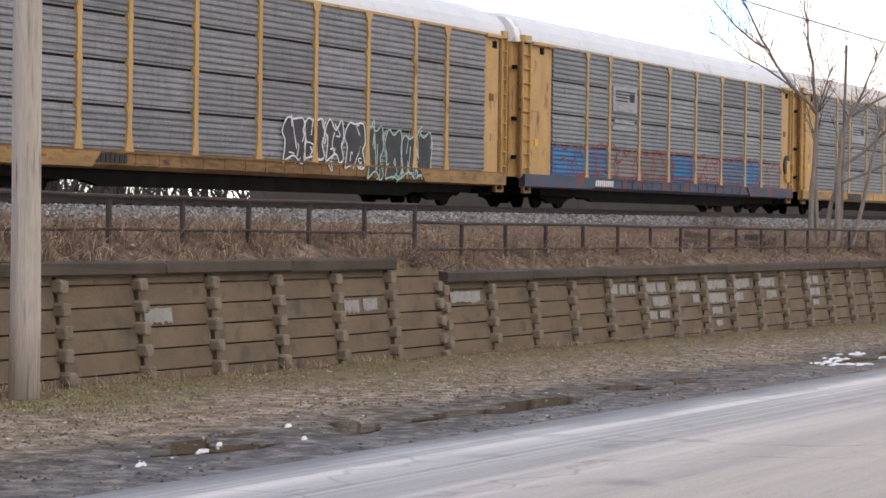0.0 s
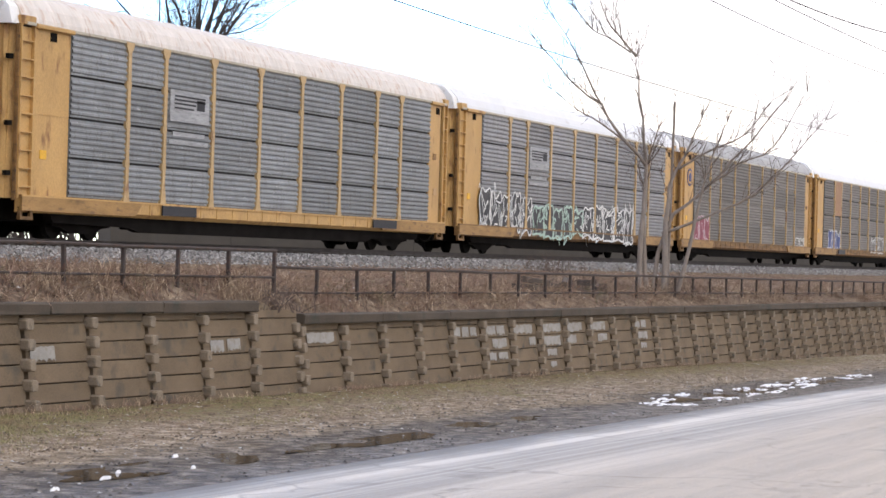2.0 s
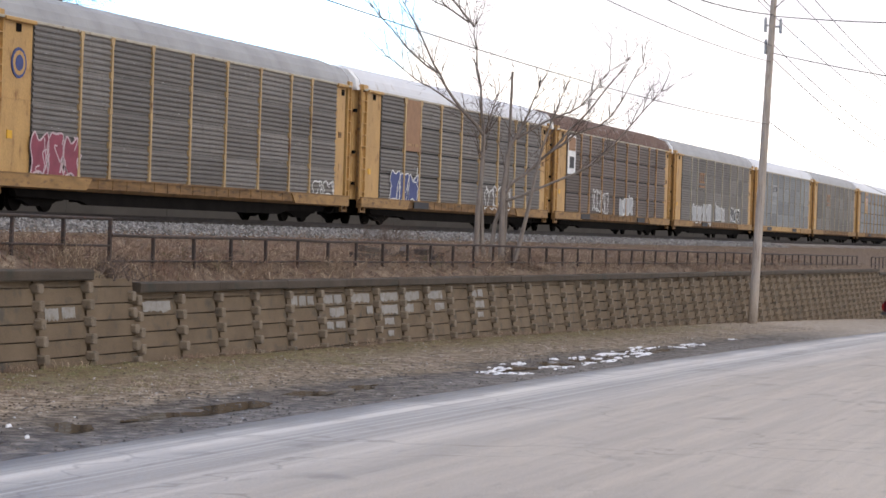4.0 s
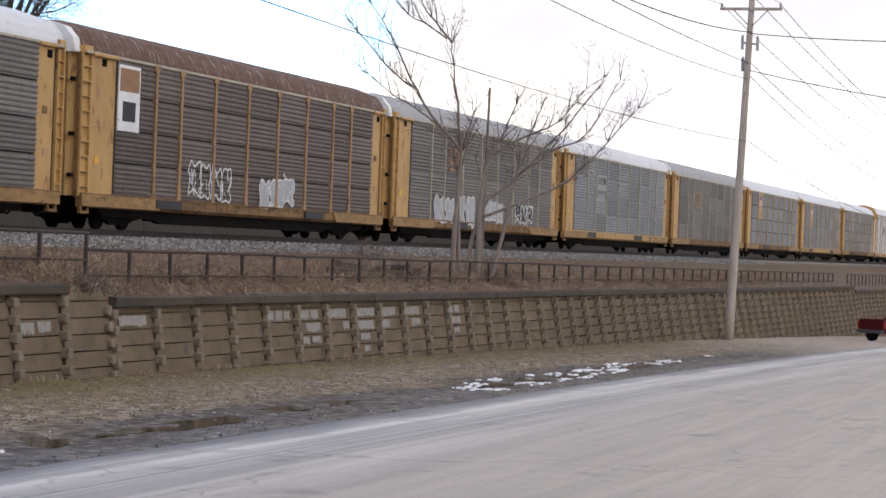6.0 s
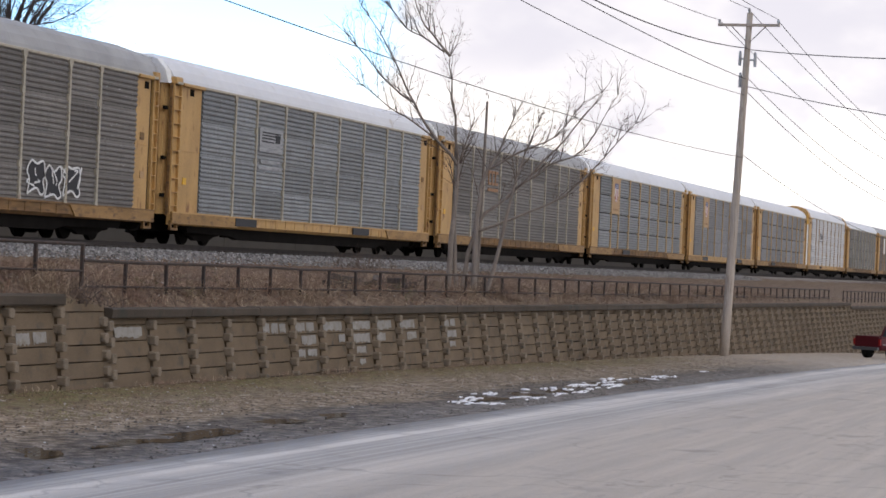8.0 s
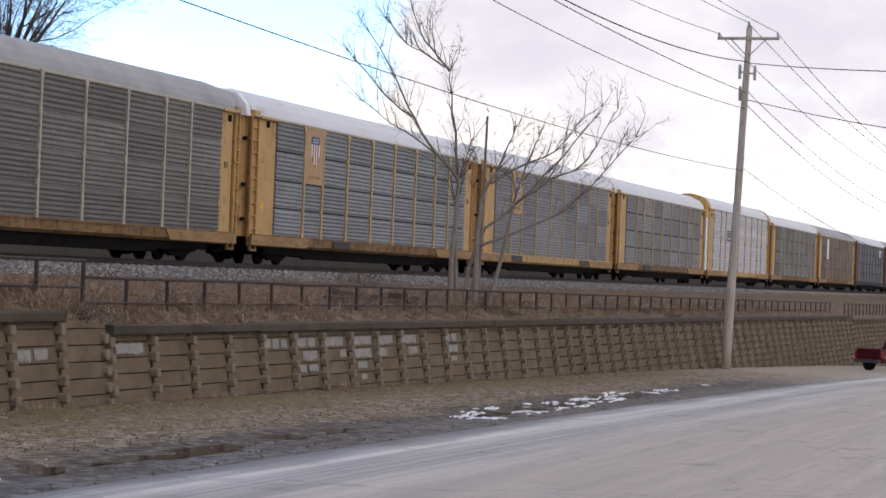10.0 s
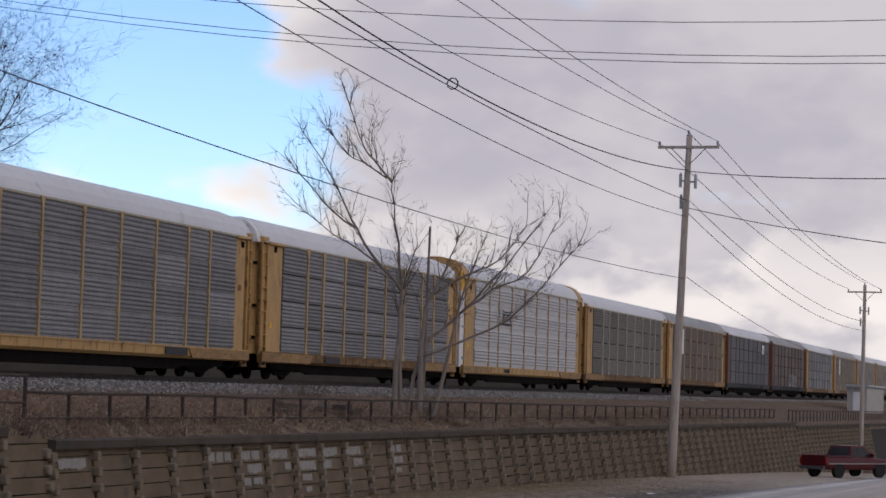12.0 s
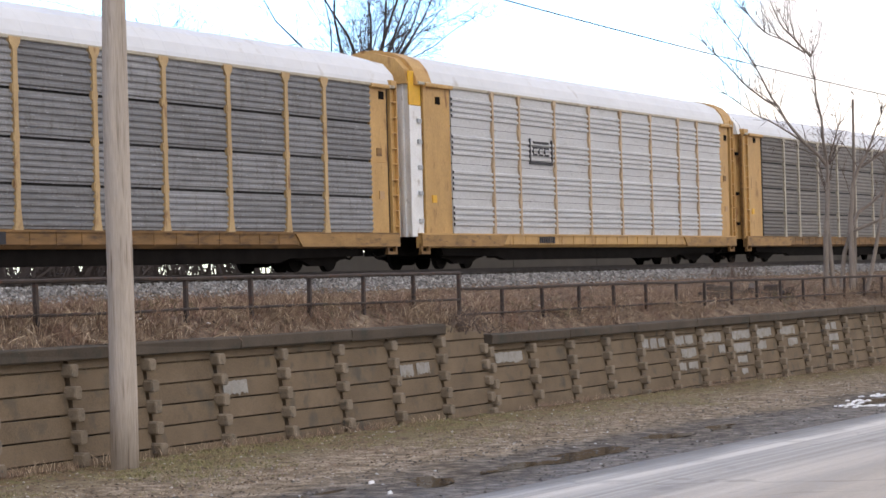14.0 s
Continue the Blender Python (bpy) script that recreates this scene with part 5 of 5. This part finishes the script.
def hut():
    h = tagged(new("equipment_hut"), "small pale grey trackside equipment hut with flat roof", "hut")
    h.location = (236, 22.9, 0)
    part("body", Geo().box(0, 20, -1.0, 1.0, 0.6, 4.0, 0.03), HUT, h)
    part("roof", Geo().box(-0.4, 20.4, -1.2, 1.2, 4.0, 4.25, 0.05), GREY_BOARD, h)
    part("door", Geo().box(-0.05, 0.0, -0.5, 0.4, 1.6, 3.5), WHITE_BOARD, h)


hut()


# ---- wires ----
WIRE = plain("black_wire", (0.03, 0.03, 0.035), 0.7)


def wire(a, b, sag, r=0.013, label="thin black overhead wire between poles"):
    n = 28
    pts = [(a[0] + (b[0] - a[0]) * i / n, a[1] + (b[1] - a[1]) * i / n, a[2] + (b[2] - a[2]) * i / n - 4 * sag * (i / n) * (1 - i / n)) for i in range(n + 1)]
    return tagged(part("overhead_wire", Geo().tube(pts, [r] * (n + 1), 5), WIRE), label, "wire", "overhead wires")


P1 = (97.45, 16.9)
wire((24.82, 17.25, 7.85), (*P1, 7.7), 0.52)
wire((24.82, 17.2, 12.0), (*P1, 11.1), 0.6, 0.016)
wire((24.82, 17.25, 11.7), (*P1, 10.4), 1.0)
wire((24.82, 17.1, 13.2), (*P1, 12.45), 1.75, 0.022)
wire((24.82, 17.25, 14.6), (*P1, 14.15), 0.9)
wire((24.82, 16.0, 14.4), (97.35, 15.6, 13.7), 0.8)
wire((24.82, 18.6, 13.6), (97.35, 18.15, 13.65), 1.0)
for dy, z0, z1, sag, r in ((-1.28, 13.65, 11.5, 0.8, 0.016), (1.28, 13.65, 11.5, 0.8, 0.016), (0, 14.1, 12.0, 0.7, 0.016), (0, 11.2, 8.9, 1.0, 0.016), (0, 10.6, 8.2, 1.1, 0.016), (0, 7.8, 5.6, 0.9, 0.014)):
    wire((97.4, 16.9 + dy, z0), (182.25, 17.2 + dy, z1), sag, r)
wire((*P1, 12.4), (56.3, -6, 8.8), 0.5, 0.02, "service wire that crosses the street")
wire((*P1, 10.8), (56.3, -6, 5.75), 0.5, 0.018, "service wire that crosses the street")
for z, dz in ((13.67, 0.0), (13.47, 0.0), (14.35, -0.35)):
    wire((60, 75, z + 9.2 + 44 * (0.0767 + dz * 0.03)), (60, -15, z + 2.7 - 46 * (0.0767 + dz * 0.03)), 5.98, 0.011, "thin wire that crosses high above the street")
loop = Geo().tube([(59.8, 17.0 + 0.16 * math.cos(i * 0.7), 11.05 + 0.16 * math.sin(i * 0.7)) for i in range(19)], [0.02] * 19, 5)
tagged(part("splice_coil", loop, WIRE), "coil of spare cable hanging on the thick wire", "cable coil")


# ---- pickup ----
RED_PAINT = worn("dark_red_car_paint", (0.075, 0.006, 0.011), 0.3, size=1.5, vary=0.1, bump=0)
GLASS = worn("dark_car_glass", (0.02, 0.022, 0.025), 0.08, size=1, vary=0.1, bump=0)
# tyre black, which also colours the shaded hollows of the pickup
RUBBER_AND_SHADE = plain("tyre_rubber_and_shade", (0.02, 0.02, 0.02), 0.9)
CHROME = plain("worn_chrome", (0.5, 0.5, 0.5), 0.3, 0.8)
DULL_BUMPER = plain("dull_dark_bumper", (0.10, 0.10, 0.10), 0.5, 0.3)
TAIL_RED = plain("tail_light_red", (0.25, 0.01, 0.01), 0.3)


def pickup():
    car = tagged(new("pickup_truck"), "dark red extended-cab pickup truck parked beside the street", "pickup")
    # x ahead, y to its left, z up
    def loft(sections):
        g = Geo()
        n = len(sections[0][1])
        for x, ring in sections:
            g.v += [(x, y, z) for y, z in ring]
        for i in range(len(sections) - 1):
            g.f += [(i * n + j, i * n + (j + 1) % n, (i + 1) * n + (j + 1) % n, (i + 1) * n + j) for j in range(n)]
        g.f += [tuple(range(n))[::-1], tuple((len(sections) - 1) * n + j for j in range(n))]
        return g

    def body_ring(w, z0, z1):
        return [(-w + .06, z0), (w - .06, z0), (w, z0 + .1), (w + .03, (z0 + z1) / 2), (w, z1 - .06), (w - .06, z1), (-w + .06, z1), (-w, z1 - .06), (-w - .03, (z0 + z1) / 2), (-w, z0 + .1)]

    part("body", loft([(-2.65, body_ring(.88, .55, 1.08)), (-2.55, body_ring(.92, .45, 1.1)), (-0.6, body_ring(.92, .42, 1.1)), (1.3, body_ring(.92, .42, 1.08)), (2.5, body_ring(.90, .45, 1.0)), (2.75, body_ring(.82, .5, .85))]), RED_PAINT, car, smooth=False)
    # dark sheet on the closed body: the bed cavity's shade as colour
    bed = Geo().box(-2.5, -0.75, -0.78, 0.78, 1.085, 1.105)
    part("bed_liner", bed, RUBBER_AND_SHADE, car)
    for y in (-0.90, 0.84):
        part("bed_rail", Geo().box(-2.6, -0.6, y, y + 0.06, 1.08, 1.2, 0.02), RED_PAINT, car)
    part("tailgate", Geo().box(-2.69, -2.62, -0.84, 0.84, 0.62, 1.2, 0.02), RED_PAINT, car)
    g = Geo()
    g.add([(-0.62, -.88, 1.06), (1.4, -.88, 1.06), (1.4, .88, 1.06), (-0.62, .88, 1.06), (-0.42, -.72, 1.72), (0.7, -.72, 1.72), (0.7, .72, 1.72), (-0.42, .72, 1.72)],
          [(0, 3, 2, 1), (4, 5, 6, 7), (0, 1, 5, 4), (1, 2, 6, 5), (2, 3, 7, 6), (3, 0, 4, 7)])
    cab = part("cab", g, RED_PAINT, car)
    for s in (-1, 1):
        def side(u, z):
            k = (z - 1.06) / 0.66
            return (u, s * (.89 - 0.16 * k + 0.004), z)
        for u0, u1, v0, v1 in ((-0.5, -0.05, -0.36, -0.05), (0.02, 1.15, 0.02, 0.66)):
            q = [side(u0, 1.12), side(u1, 1.12), side(v1, 1.62), side(v0, 1.62)]
            part("side_window", Geo().add(q, [(0, 1, 2, 3)]), GLASS, cab)
        part("stripe", Geo().box(-2.5, 2.5, s * 0.955 - 0.006, s * 0.955 + 0.006, 0.74, 0.77), CHROME, car)
        part("mirror", Geo().box(1.0, 1.12, s * 1.0 - 0.12, s * 1.0 + 0.12, 1.12, 1.32, 0.03), RED_PAINT, car)
        part("tail_light", Geo().box(-2.71, -2.6, s * 0.88 - 0.06, s * 0.88 + 0.06, 0.72, 1.06), TAIL_RED, car)
        for x in (-1.6, 1.85):
            w = part("wheel", Geo().tube([(x, s * 0.68, 0.36), (x, s * 0.90, 0.36)], [0.36, 0.36], 18), RUBBER_AND_SHADE, car)
            part("rim", Geo().tube([(x, s * 0.84, 0.36), (x, s * 0.91, 0.36)], [0.22, 0.19], 14), CHROME, w)
            # black disc paints the shade of the arch on the body side
            part("wheel_arch", Geo().tube([(x, s * 0.86, 0.40), (x, s * 0.945, 0.40)], [0.43, 0.43], 16), RUBBER_AND_SHADE, car)
    part("rear_window", Geo().add([(-0.625, -.68, 1.14), (-0.625, .68, 1.14), (-0.465, .6, 1.62), (-0.465, -.6, 1.62)], [(0, 1, 2, 3)]), GLASS, cab)
    part("windscreen", Geo().add([(1.385, -.74, 1.12), (1.385, .74, 1.12), (0.79, .64, 1.66), (0.79, -.64, 1.66)], [(0, 1, 2, 3)]), GLASS, cab)
    part("rear_bumper", Geo().box(-2.85, -2.66, -0.86, 0.86, 0.45, 0.62, 0.03), DULL_BUMPER, car)
    part("front_bumper", Geo().box(2.72, 2.86, -0.86, 0.86, 0.42, 0.6, 0.03), CHROME, car)
    x, y = 126.0, 12.8
    car.matrix_basis = pose(x, y, land(x, y) + 0.06, 0, 0, -34)


pickup()


# ---- snow, puddles, litter ----
def blob(g, x, y, rx, ry, high, rng, turn=0.0):
    """A low, uneven heap with a ragged rim."""
    n = 11
    k = len(g.v)
    ca, sa = math.cos(turn), math.sin(turn)
    for ring, (s, up) in enumerate(((1.0, -0.03), (0.8, high * 0.7), (0.4, high))):
        for i in range(n):
            a = 2 * math.pi * i / n
            q = s * (1 + rng.uniform(-0.28, 0.28))
            dx, dy = rx * q * math.cos(a), ry * q * math.sin(a)
            px, py = x + dx * ca - dy * sa, y + dx * sa + dy * ca
            g.v.append((px, py, land(px, py) + up * rng.uniform(0.7, 1.3)))
    g.v.append((x, y, land(x, y) + high))
    for r in range(2):
        g.f += [(k + r * n + i, k + r * n + (i + 1) % n, k + (r + 1) * n + (i + 1) % n, k + (r + 1) * n + i) for i in range(n)]
    g.f += [(k + 2 * n + i, k + 2 * n + (i + 1) % n, k + 3 * n) for i in range(n)]


DRIFTS = Geo()
SNOW = worn("old_dirty_snow", (0.78, 0.78, 0.79), 0.7, size=3, vary=0.15, stain=(0.30, 0.28, 0.26), amount=0.7, bump=0.3)
rng = random.Random(31)
for x, y, rx, ry in ((41.8, 12.5, .55, .16), (42.7, 12.15, .8, .12), (42.9, 12.7, .7, .14), (44.0, 13.0, .5, .12), (45.2, 12.25, .45, .16), (46.4, 12.2, .9, .12), (46.2, 13.3, .6, .16), (48.2, 12.25, .9, .11),
                     (50.0, 12.2, 1.1, .10), (49.0, 13.2, .3, .18), (50.8, 12.9, .8, .16), (52.6, 12.35, 1.3, .13), (53.8, 13.1, 1.4, .16), (55.3, 12.6, 1.5, .18), (57.0, 13.3, 1.5, .16), (59.2, 13.4, 1.2, .14), (61.4, 12.95, .8, .16), (63.0, 13.0, .7, .14), (64.5, 13.1, .8, .14), (71.5, 13.3, .6, .1),
                     (21.2, 12.45, .16, .07), (19.8, 12.2, .14, .05), (24.1, 13.2, .10, .05), (22.9, 12.3, .08, .04), (21.9, 12.7, .07, .04)):
    g = DRIFTS if rx > 0.3 else Geo()
    for _ in range(8 if rx > 0.3 else 1):
        wide = rng.uniform(.08, .42) if rx > 0.3 else 1.0
        blob(g, x + rng.uniform(-.7, .7) * (1 - wide) * rx * 1.5, y + rng.uniform(-1, 1) * ry * (1.7 if rx > .3 else .3), rx * wide * rng.uniform(.7, 1.1), ry * rng.uniform(.15, .6), 0.02 if rx > 0.3 else 0.035, rng)
    if rx <= 0.3:
        tagged(part("snow_lump", g, SNOW, smooth=True), "small lump of old white snow on the muddy verge", "snow", "snow lumps on the verge")
tagged(part("melting_snow", DRIFTS, SNOW, smooth=True), "broken patches of melting white snow along the muddy verge", "snow", kind="stuff")

m, nt, sh = node_material("puddle_water", 0.04)
sh.inputs["Base Color"].default_value = (0.018, 0.014, 0.011, 1)
nt.links.new(range_node(nt, noise_node(nt, 3, 3), 0.3, 0.7, 0.03, 0.12), sh.inputs["Roughness"])
PUDDLE = m
for x, y, rx, ry in ((23.0, 12.75, 2.6, .62), (28.5, 12.6, 2.6, .45), (34.0, 12.9, 2.5, .4), (48.0, 12.75, 5.5, .55), (56.5, 12.9, 4.0, .5)):
    n = 48
    pts = []
    for i in range(n):
        a = 2 * math.pi * i / n
        q = 0.85 + 0.35 * noise.noise(Vector((math.cos(a) * 1.7 + x, math.sin(a) * 1.7, y)))
        px, py = x + rx * q * math.cos(a), y + ry * q * math.sin(a)
        pts.append((px, py, street(px) - 0.019))
    g = Geo().add([(x, y, street(x) - 0.019)] + pts, [(0, 1 + i, 1 + (i + 1) % n) for i in range(n)])
    tagged(part("puddle", g, PUDDLE), "shallow dark brown puddle in the muddy verge", "puddle", "puddles on the verge")


def scattered(name, count, area, size, lift, material, label, category, seed, flat=0.25, dense=None):
    """Loose pieces too many to count, as one mesh of small uneven chips."""
    rng = random.Random(seed)
    v, f = [], []
    x0, x1, y0, y1 = area
    for _ in range(count):
        x = x0 + (x1 - x0) * rng.random() ** 1.5
        y = rng.uniform(y0, y1)
        if dense and noise.noise(Vector((x * 0.5, y * 0.9, seed))) < dense - rng.random() * 0.5:
            continue
        z, s, a = land(x, y) + lift, rng.uniform(*size), rng.uniform(0, 6.28)
        k = len(v)
        for i in range(4):
            b = a + i * 1.57 + rng.uniform(-.4, .4)
            v.append((x + s * math.cos(b), y + s * math.sin(b), z + rng.uniform(-.3, .5) * s * flat))
        v.append((x + rng.uniform(-.2, .2) * s, y + rng.uniform(-.2, .2) * s, z + s * flat * rng.uniform(0.6, 1.6)))
        f += [(k, k + 1, k + 4), (k + 1, k + 2, k + 4), (k + 2, k + 3, k + 4), (k + 3, k, k + 4)]
    g = Geo()
    g.v, g.f = v, f
    return tagged(part(name, g, material), label, category, kind="stuff")


def chips(name, stops, rough=0.9):
    m, nt, sh = node_material(name, rough)
    geo = nt.nodes.new("ShaderNodeNewGeometry")
    nt.links.new(ramp_node(nt, geo.outputs["Random Per Island"], stops), sh.inputs["Base Color"])
    return m


LEAVES = chips("dead_leaves", [(0.0, (0.06, 0.042, 0.028)), (0.35, (0.115, 0.085, 0.058)), (0.7, (0.18, 0.142, 0.10)), (0.9, (0.30, 0.255, 0.20)), (0.99, (0.55, 0.52, 0.48))])
BANK_LEAVES = chips("bank_leaves", [(0.0, (0.06, 0.04, 0.028)), (0.4, (0.14, 0.09, 0.06)), (0.75, (0.24, 0.17, 0.12)), (0.93, (0.36, 0.30, 0.23)), (0.99, (0.5, 0.47, 0.43))])
STONES = chips("ballast_stones", [(0.0, (0.08, 0.076, 0.072)), (0.4, (0.175, 0.17, 0.165)), (0.75, (0.28, 0.275, 0.27)), (0.97, (0.45, 0.44, 0.42))])
GRIT = chips("wet_grit", [(0.0, (0.04, 0.036, 0.032)), (0.5, (0.10, 0.088, 0.076)), (0.95, (0.20, 0.18, 0.16)), (0.995, (0.5, 0.5, 0.48))], 0.7)
scattered("leaf_litter", 14000, (14, 95, 13.9, 18.1), (0.010, 0.028), 0.003, LEAVES, "scattered brown dead leaves and gravel on the verge", "leaf litter", 41, 0.5)
scattered("gravel", 5000, (14, 80, 11.3, 14.6), (0.012, 0.035), -0.003, GRIT, "dark wet grit along the street edge", "gravel", 42, 0.6, 0.1)
scattered("bank_litter", 14000, (16, 110, 18.7, 28.3), (0.015, 0.05), 0.02, BANK_LEAVES, "dead leaves on the grass bank", "leaf litter", 44, 0.6)
scattered("ballast_stones", 30000, (30, 170, 27.7, 30.2), (0.028, 0.055), 0.0, STONES, "loose grey crushed ballast stones", "ballast", 43, 0.9)


# ---- dry grass ----
def grass_material(name, stops, patch, share):
    """Blades that differ one by one, in patches of another colour."""
    m, nt, sh = node_material(name, 0.9)
    geo = nt.nodes.new("ShaderNodeNewGeometry")
    col = ramp_node(nt, geo.outputs["Random Per Island"], stops)
    spots = noise_node(nt, 0.9, 4)
    col = mix_node(nt, range_node(nt, spots, 0.60 - 0.2 * share, 0.68 - 0.2 * share, 0.0, 0.8), col, ramp_node(nt, geo.outputs["Random Per Island"], [(0, scaled(patch, 0.6)), (1, scaled(patch, 1.4))]))
    nt.links.new(col, sh.inputs["Base Color"])
    return m


GRASS = grass_material("dry_grass", [(0.0, (0.11, 0.07, 0.048)), (0.35, (0.20, 0.133, 0.09)), (0.65, (0.31, 0.23, 0.155)), (0.85, (0.46, 0.35, 0.235)), (0.97, (0.62, 0.50, 0.36))], (0.19, 0.11, 0.078), 0.42)
WEED = grass_material("red_brown_weeds", [(0.0, (0.09, 0.056, 0.042)), (0.5, (0.19, 0.12, 0.088)), (1.0, (0.31, 0.205, 0.15))], (0.12, 0.115, 0.055), 0.25)
GREEN = grass_material("short_green_grass", [(0.0, (0.10, 0.105, 0.038)), (0.5, (0.20, 0.185, 0.078)), (1.0, (0.34, 0.29, 0.155))], (0.20, 0.15, 0.09), 0.4)


def tufts(name, count, area, tall, wide, lean, material, label, seed, clump=0.0, per=9, power=1.6):
    rng = random.Random(seed)
    v, f = [], []
    x0, x1, y0, y1 = area
    for _ in range(count):
        x, y = x0 + (x1 - x0) * rng.random() ** power, rng.uniform(y0, y1)
        k = noise.noise(Vector((x * 0.45, y * 0.8, seed * 1.7)))
        if k < clump - rng.random() * 0.35:
            continue
        grow_by = 0.75 + 0.6 * max(0, k)
        for _ in range(per):
            bx, by = x + rng.gauss(0, 0.12), y + rng.gauss(0, 0.10)
            if y0 > 18 and by < 18.5:
                by = 18.5
            z, h, a = land(bx, by) - 0.02, rng.uniform(*tall) * grow_by, rng.uniform(0, 6.28)
            l = h * rng.uniform(0.1, lean)
            w = wide * rng.uniform(0.6, 1.3)
            cx, cy = math.cos(a), math.sin(a)
            n = len(v)
            v += [(bx - 0.6 * w, by - 0.3 * w, z), (bx + 0.6 * w, by + 0.3 * w, z), (bx + l * 0.35 * cx + 0.5 * w, by + l * 0.35 * cy, z + h * 0.6), (bx + l * 0.35 * cx - 0.5 * w, by + l * 0.35 * cy, z + h * 0.6), (bx + l * cx, by + l * cy, z + h * rng.uniform(0.85, 1.0))]
            f += [(n, n + 1, n + 2, n + 3), (n + 3, n + 2, n + 4)]
    g = Geo()
    g.v, g.f = v, f
    return tagged(part(name, g, material), label, "grass", kind="stuff")


tufts("dry_grass", 11000, (15, 150, 18.6, 26.2), (0.04, 0.15), 0.015, 2.4, GRASS, "matted dry straw-coloured grass on the bank", 51, 0.0)
tufts("tall_grass", 2000, (15, 130, 18.6, 22.5), (0.15, 0.45), 0.016, 1.3, GRASS, "tall clumps of dry straw-coloured grass", 57, 0.3, 26)
tufts("fence_grass", 3200, (15, 110, 18.5, 19.6), (0.06, 0.36), 0.016, 1.6, GRASS, "dry straw-coloured grass along the fence", 52, 0.12)
tufts("weeds", 6500, (15, 150, 18.7, 26.6), (0.04, 0.20), 0.016, 2.2, WEED, "matted red-brown dead weeds on the bank", 53, -0.05)
tufts("tall_weeds", 900, (15, 120, 18.8, 26.0), (0.2, 0.45), 0.013, 1.0, WEED, "clumps of red-brown dead weed stalks", 58, 0.2, 20)
tufts("verge_grass", 8000, (15, 100, 14.6, 18.05), (0.015, 0.06), 0.013, 1.8, GRASS, "short dead grass below the wall", 54, 0.0, 8)
tufts("green_grass", 5200, (20, 85, 14.9, 18.0), (0.02, 0.09), 0.013, 1.3, GREEN, "thin green grass on the verge", 55, 0.12, 8)
tufts("wall_foot_grass", 1100, (15, 110, 17.7, 18.05), (0.04, 0.24), 0.012, 1.0, GRASS, "dead grass along the foot of the wall", 56, 0.0, 7)


def brambles():
    """Tangled dead stalks along the top of the wall and up the bank."""
    rng = random.Random(71)
    for name, count, y0, y1, tall, mat, label in (("brambles", 1500, 18.55, 20.2, (0.25, 0.6), WEED, "tangled red-brown dead stalks along the wall top"), ("straw_stalks", 1300, 18.5, 19.6, (0.25, 0.55), GRASS, "bent pale straw stalks hanging over the wall top")):
        g = Geo()
        for _ in range(count):
            x, y = 16 + 104 * rng.random() ** 1.5, rng.uniform(y0, y1)
            if noise.noise(Vector((x * 0.6, y, 9.0 if mat is WEED else 3.0))) < rng.uniform(-0.35, 0.15):
                continue
            lean = -0.5 if mat is GRASS else -0.1
            grow(g, (x, y, land(x, y) - 0.03), (rng.gauss(0, .6), rng.gauss(lean, .5), 1), rng.uniform(*tall), 0.008, 1, rng, -0.12, (2, 4))
        tagged(part(name, g, mat), label, "grass", kind="stuff")


brambles()


def shrub(x, y, high, spread, seed, label, stems=26):
    rng = random.Random(seed)
    g = Geo()
    z0 = land(x, y) - 0.05
    for _ in range(stems):
        bx, by = x + rng.gauss(0, spread * 0.3), y + rng.gauss(0, spread * 0.25)
        grow(g, (bx, by, z0), (rng.gauss(0, .5), rng.gauss(0, .5), 1), high * rng.uniform(.6, 1), 0.012, 1, rng, 0.03, (3, 6))
    return tagged(part("shrub", g, TWIG), label, "shrub", "bare shrubs by the railway")


shrub(77.5, 27.2, 0.75, 2.6, 61, "low leafless red-brown shrub beside the ballast", 60)
shrub(37.4, 18.75, 0.55, 1.6, 62, "tangled dry shrub at the step in the wall", 70)
shrub(58.5, 19.9, 0.6, 3.0, 63, "tangled dark dead brush behind the fence", 50)
shrub(66.5, 19.5, 0.7, 1.6, 64, "dead weeds round the foot of the tree", 40)
OLD_WOOD = worn("old_timber", (0.09, 0.072, 0.058), 0.9, size=3, vary=0.3)
rng = random.Random(91)
for i in range(7):
    x = 55.6 + 0.95 * i
    o = tagged(part("timber", Geo().box(-0.8, 0.8, -0.09, 0.09, -0.08, 0.08, 0.02), OLD_WOOD), "old dark squared timber heaped behind the fence", "timber", "timbers behind the fence")
    o.matrix_basis = pose(x, 20.1 + rng.uniform(-0.2, 0.2), land(x, 20.1) + 0.10 + 0.14 * (i % 2), rng.uniform(-10, 10), rng.uniform(-7, 7), rng.uniform(-35, 35))


def motions():
    """The train rolls past, gathering a little speed at first and then steady."""
    for k, car in CARS.items():
        x = LEAD + CAR * k
        rows = [(t, pose(x - t * SPEED - lag, TRACK_Y, RAIL_TOP)) for t, lag in ((0, 1.45), (0.5, 0.75), (1, 0.2), (1.5, 0.0), (2, 0.0), (2.5, 0.0), (7, 0.0), (14, 0.0))]
        walk(car, rows)


motions()
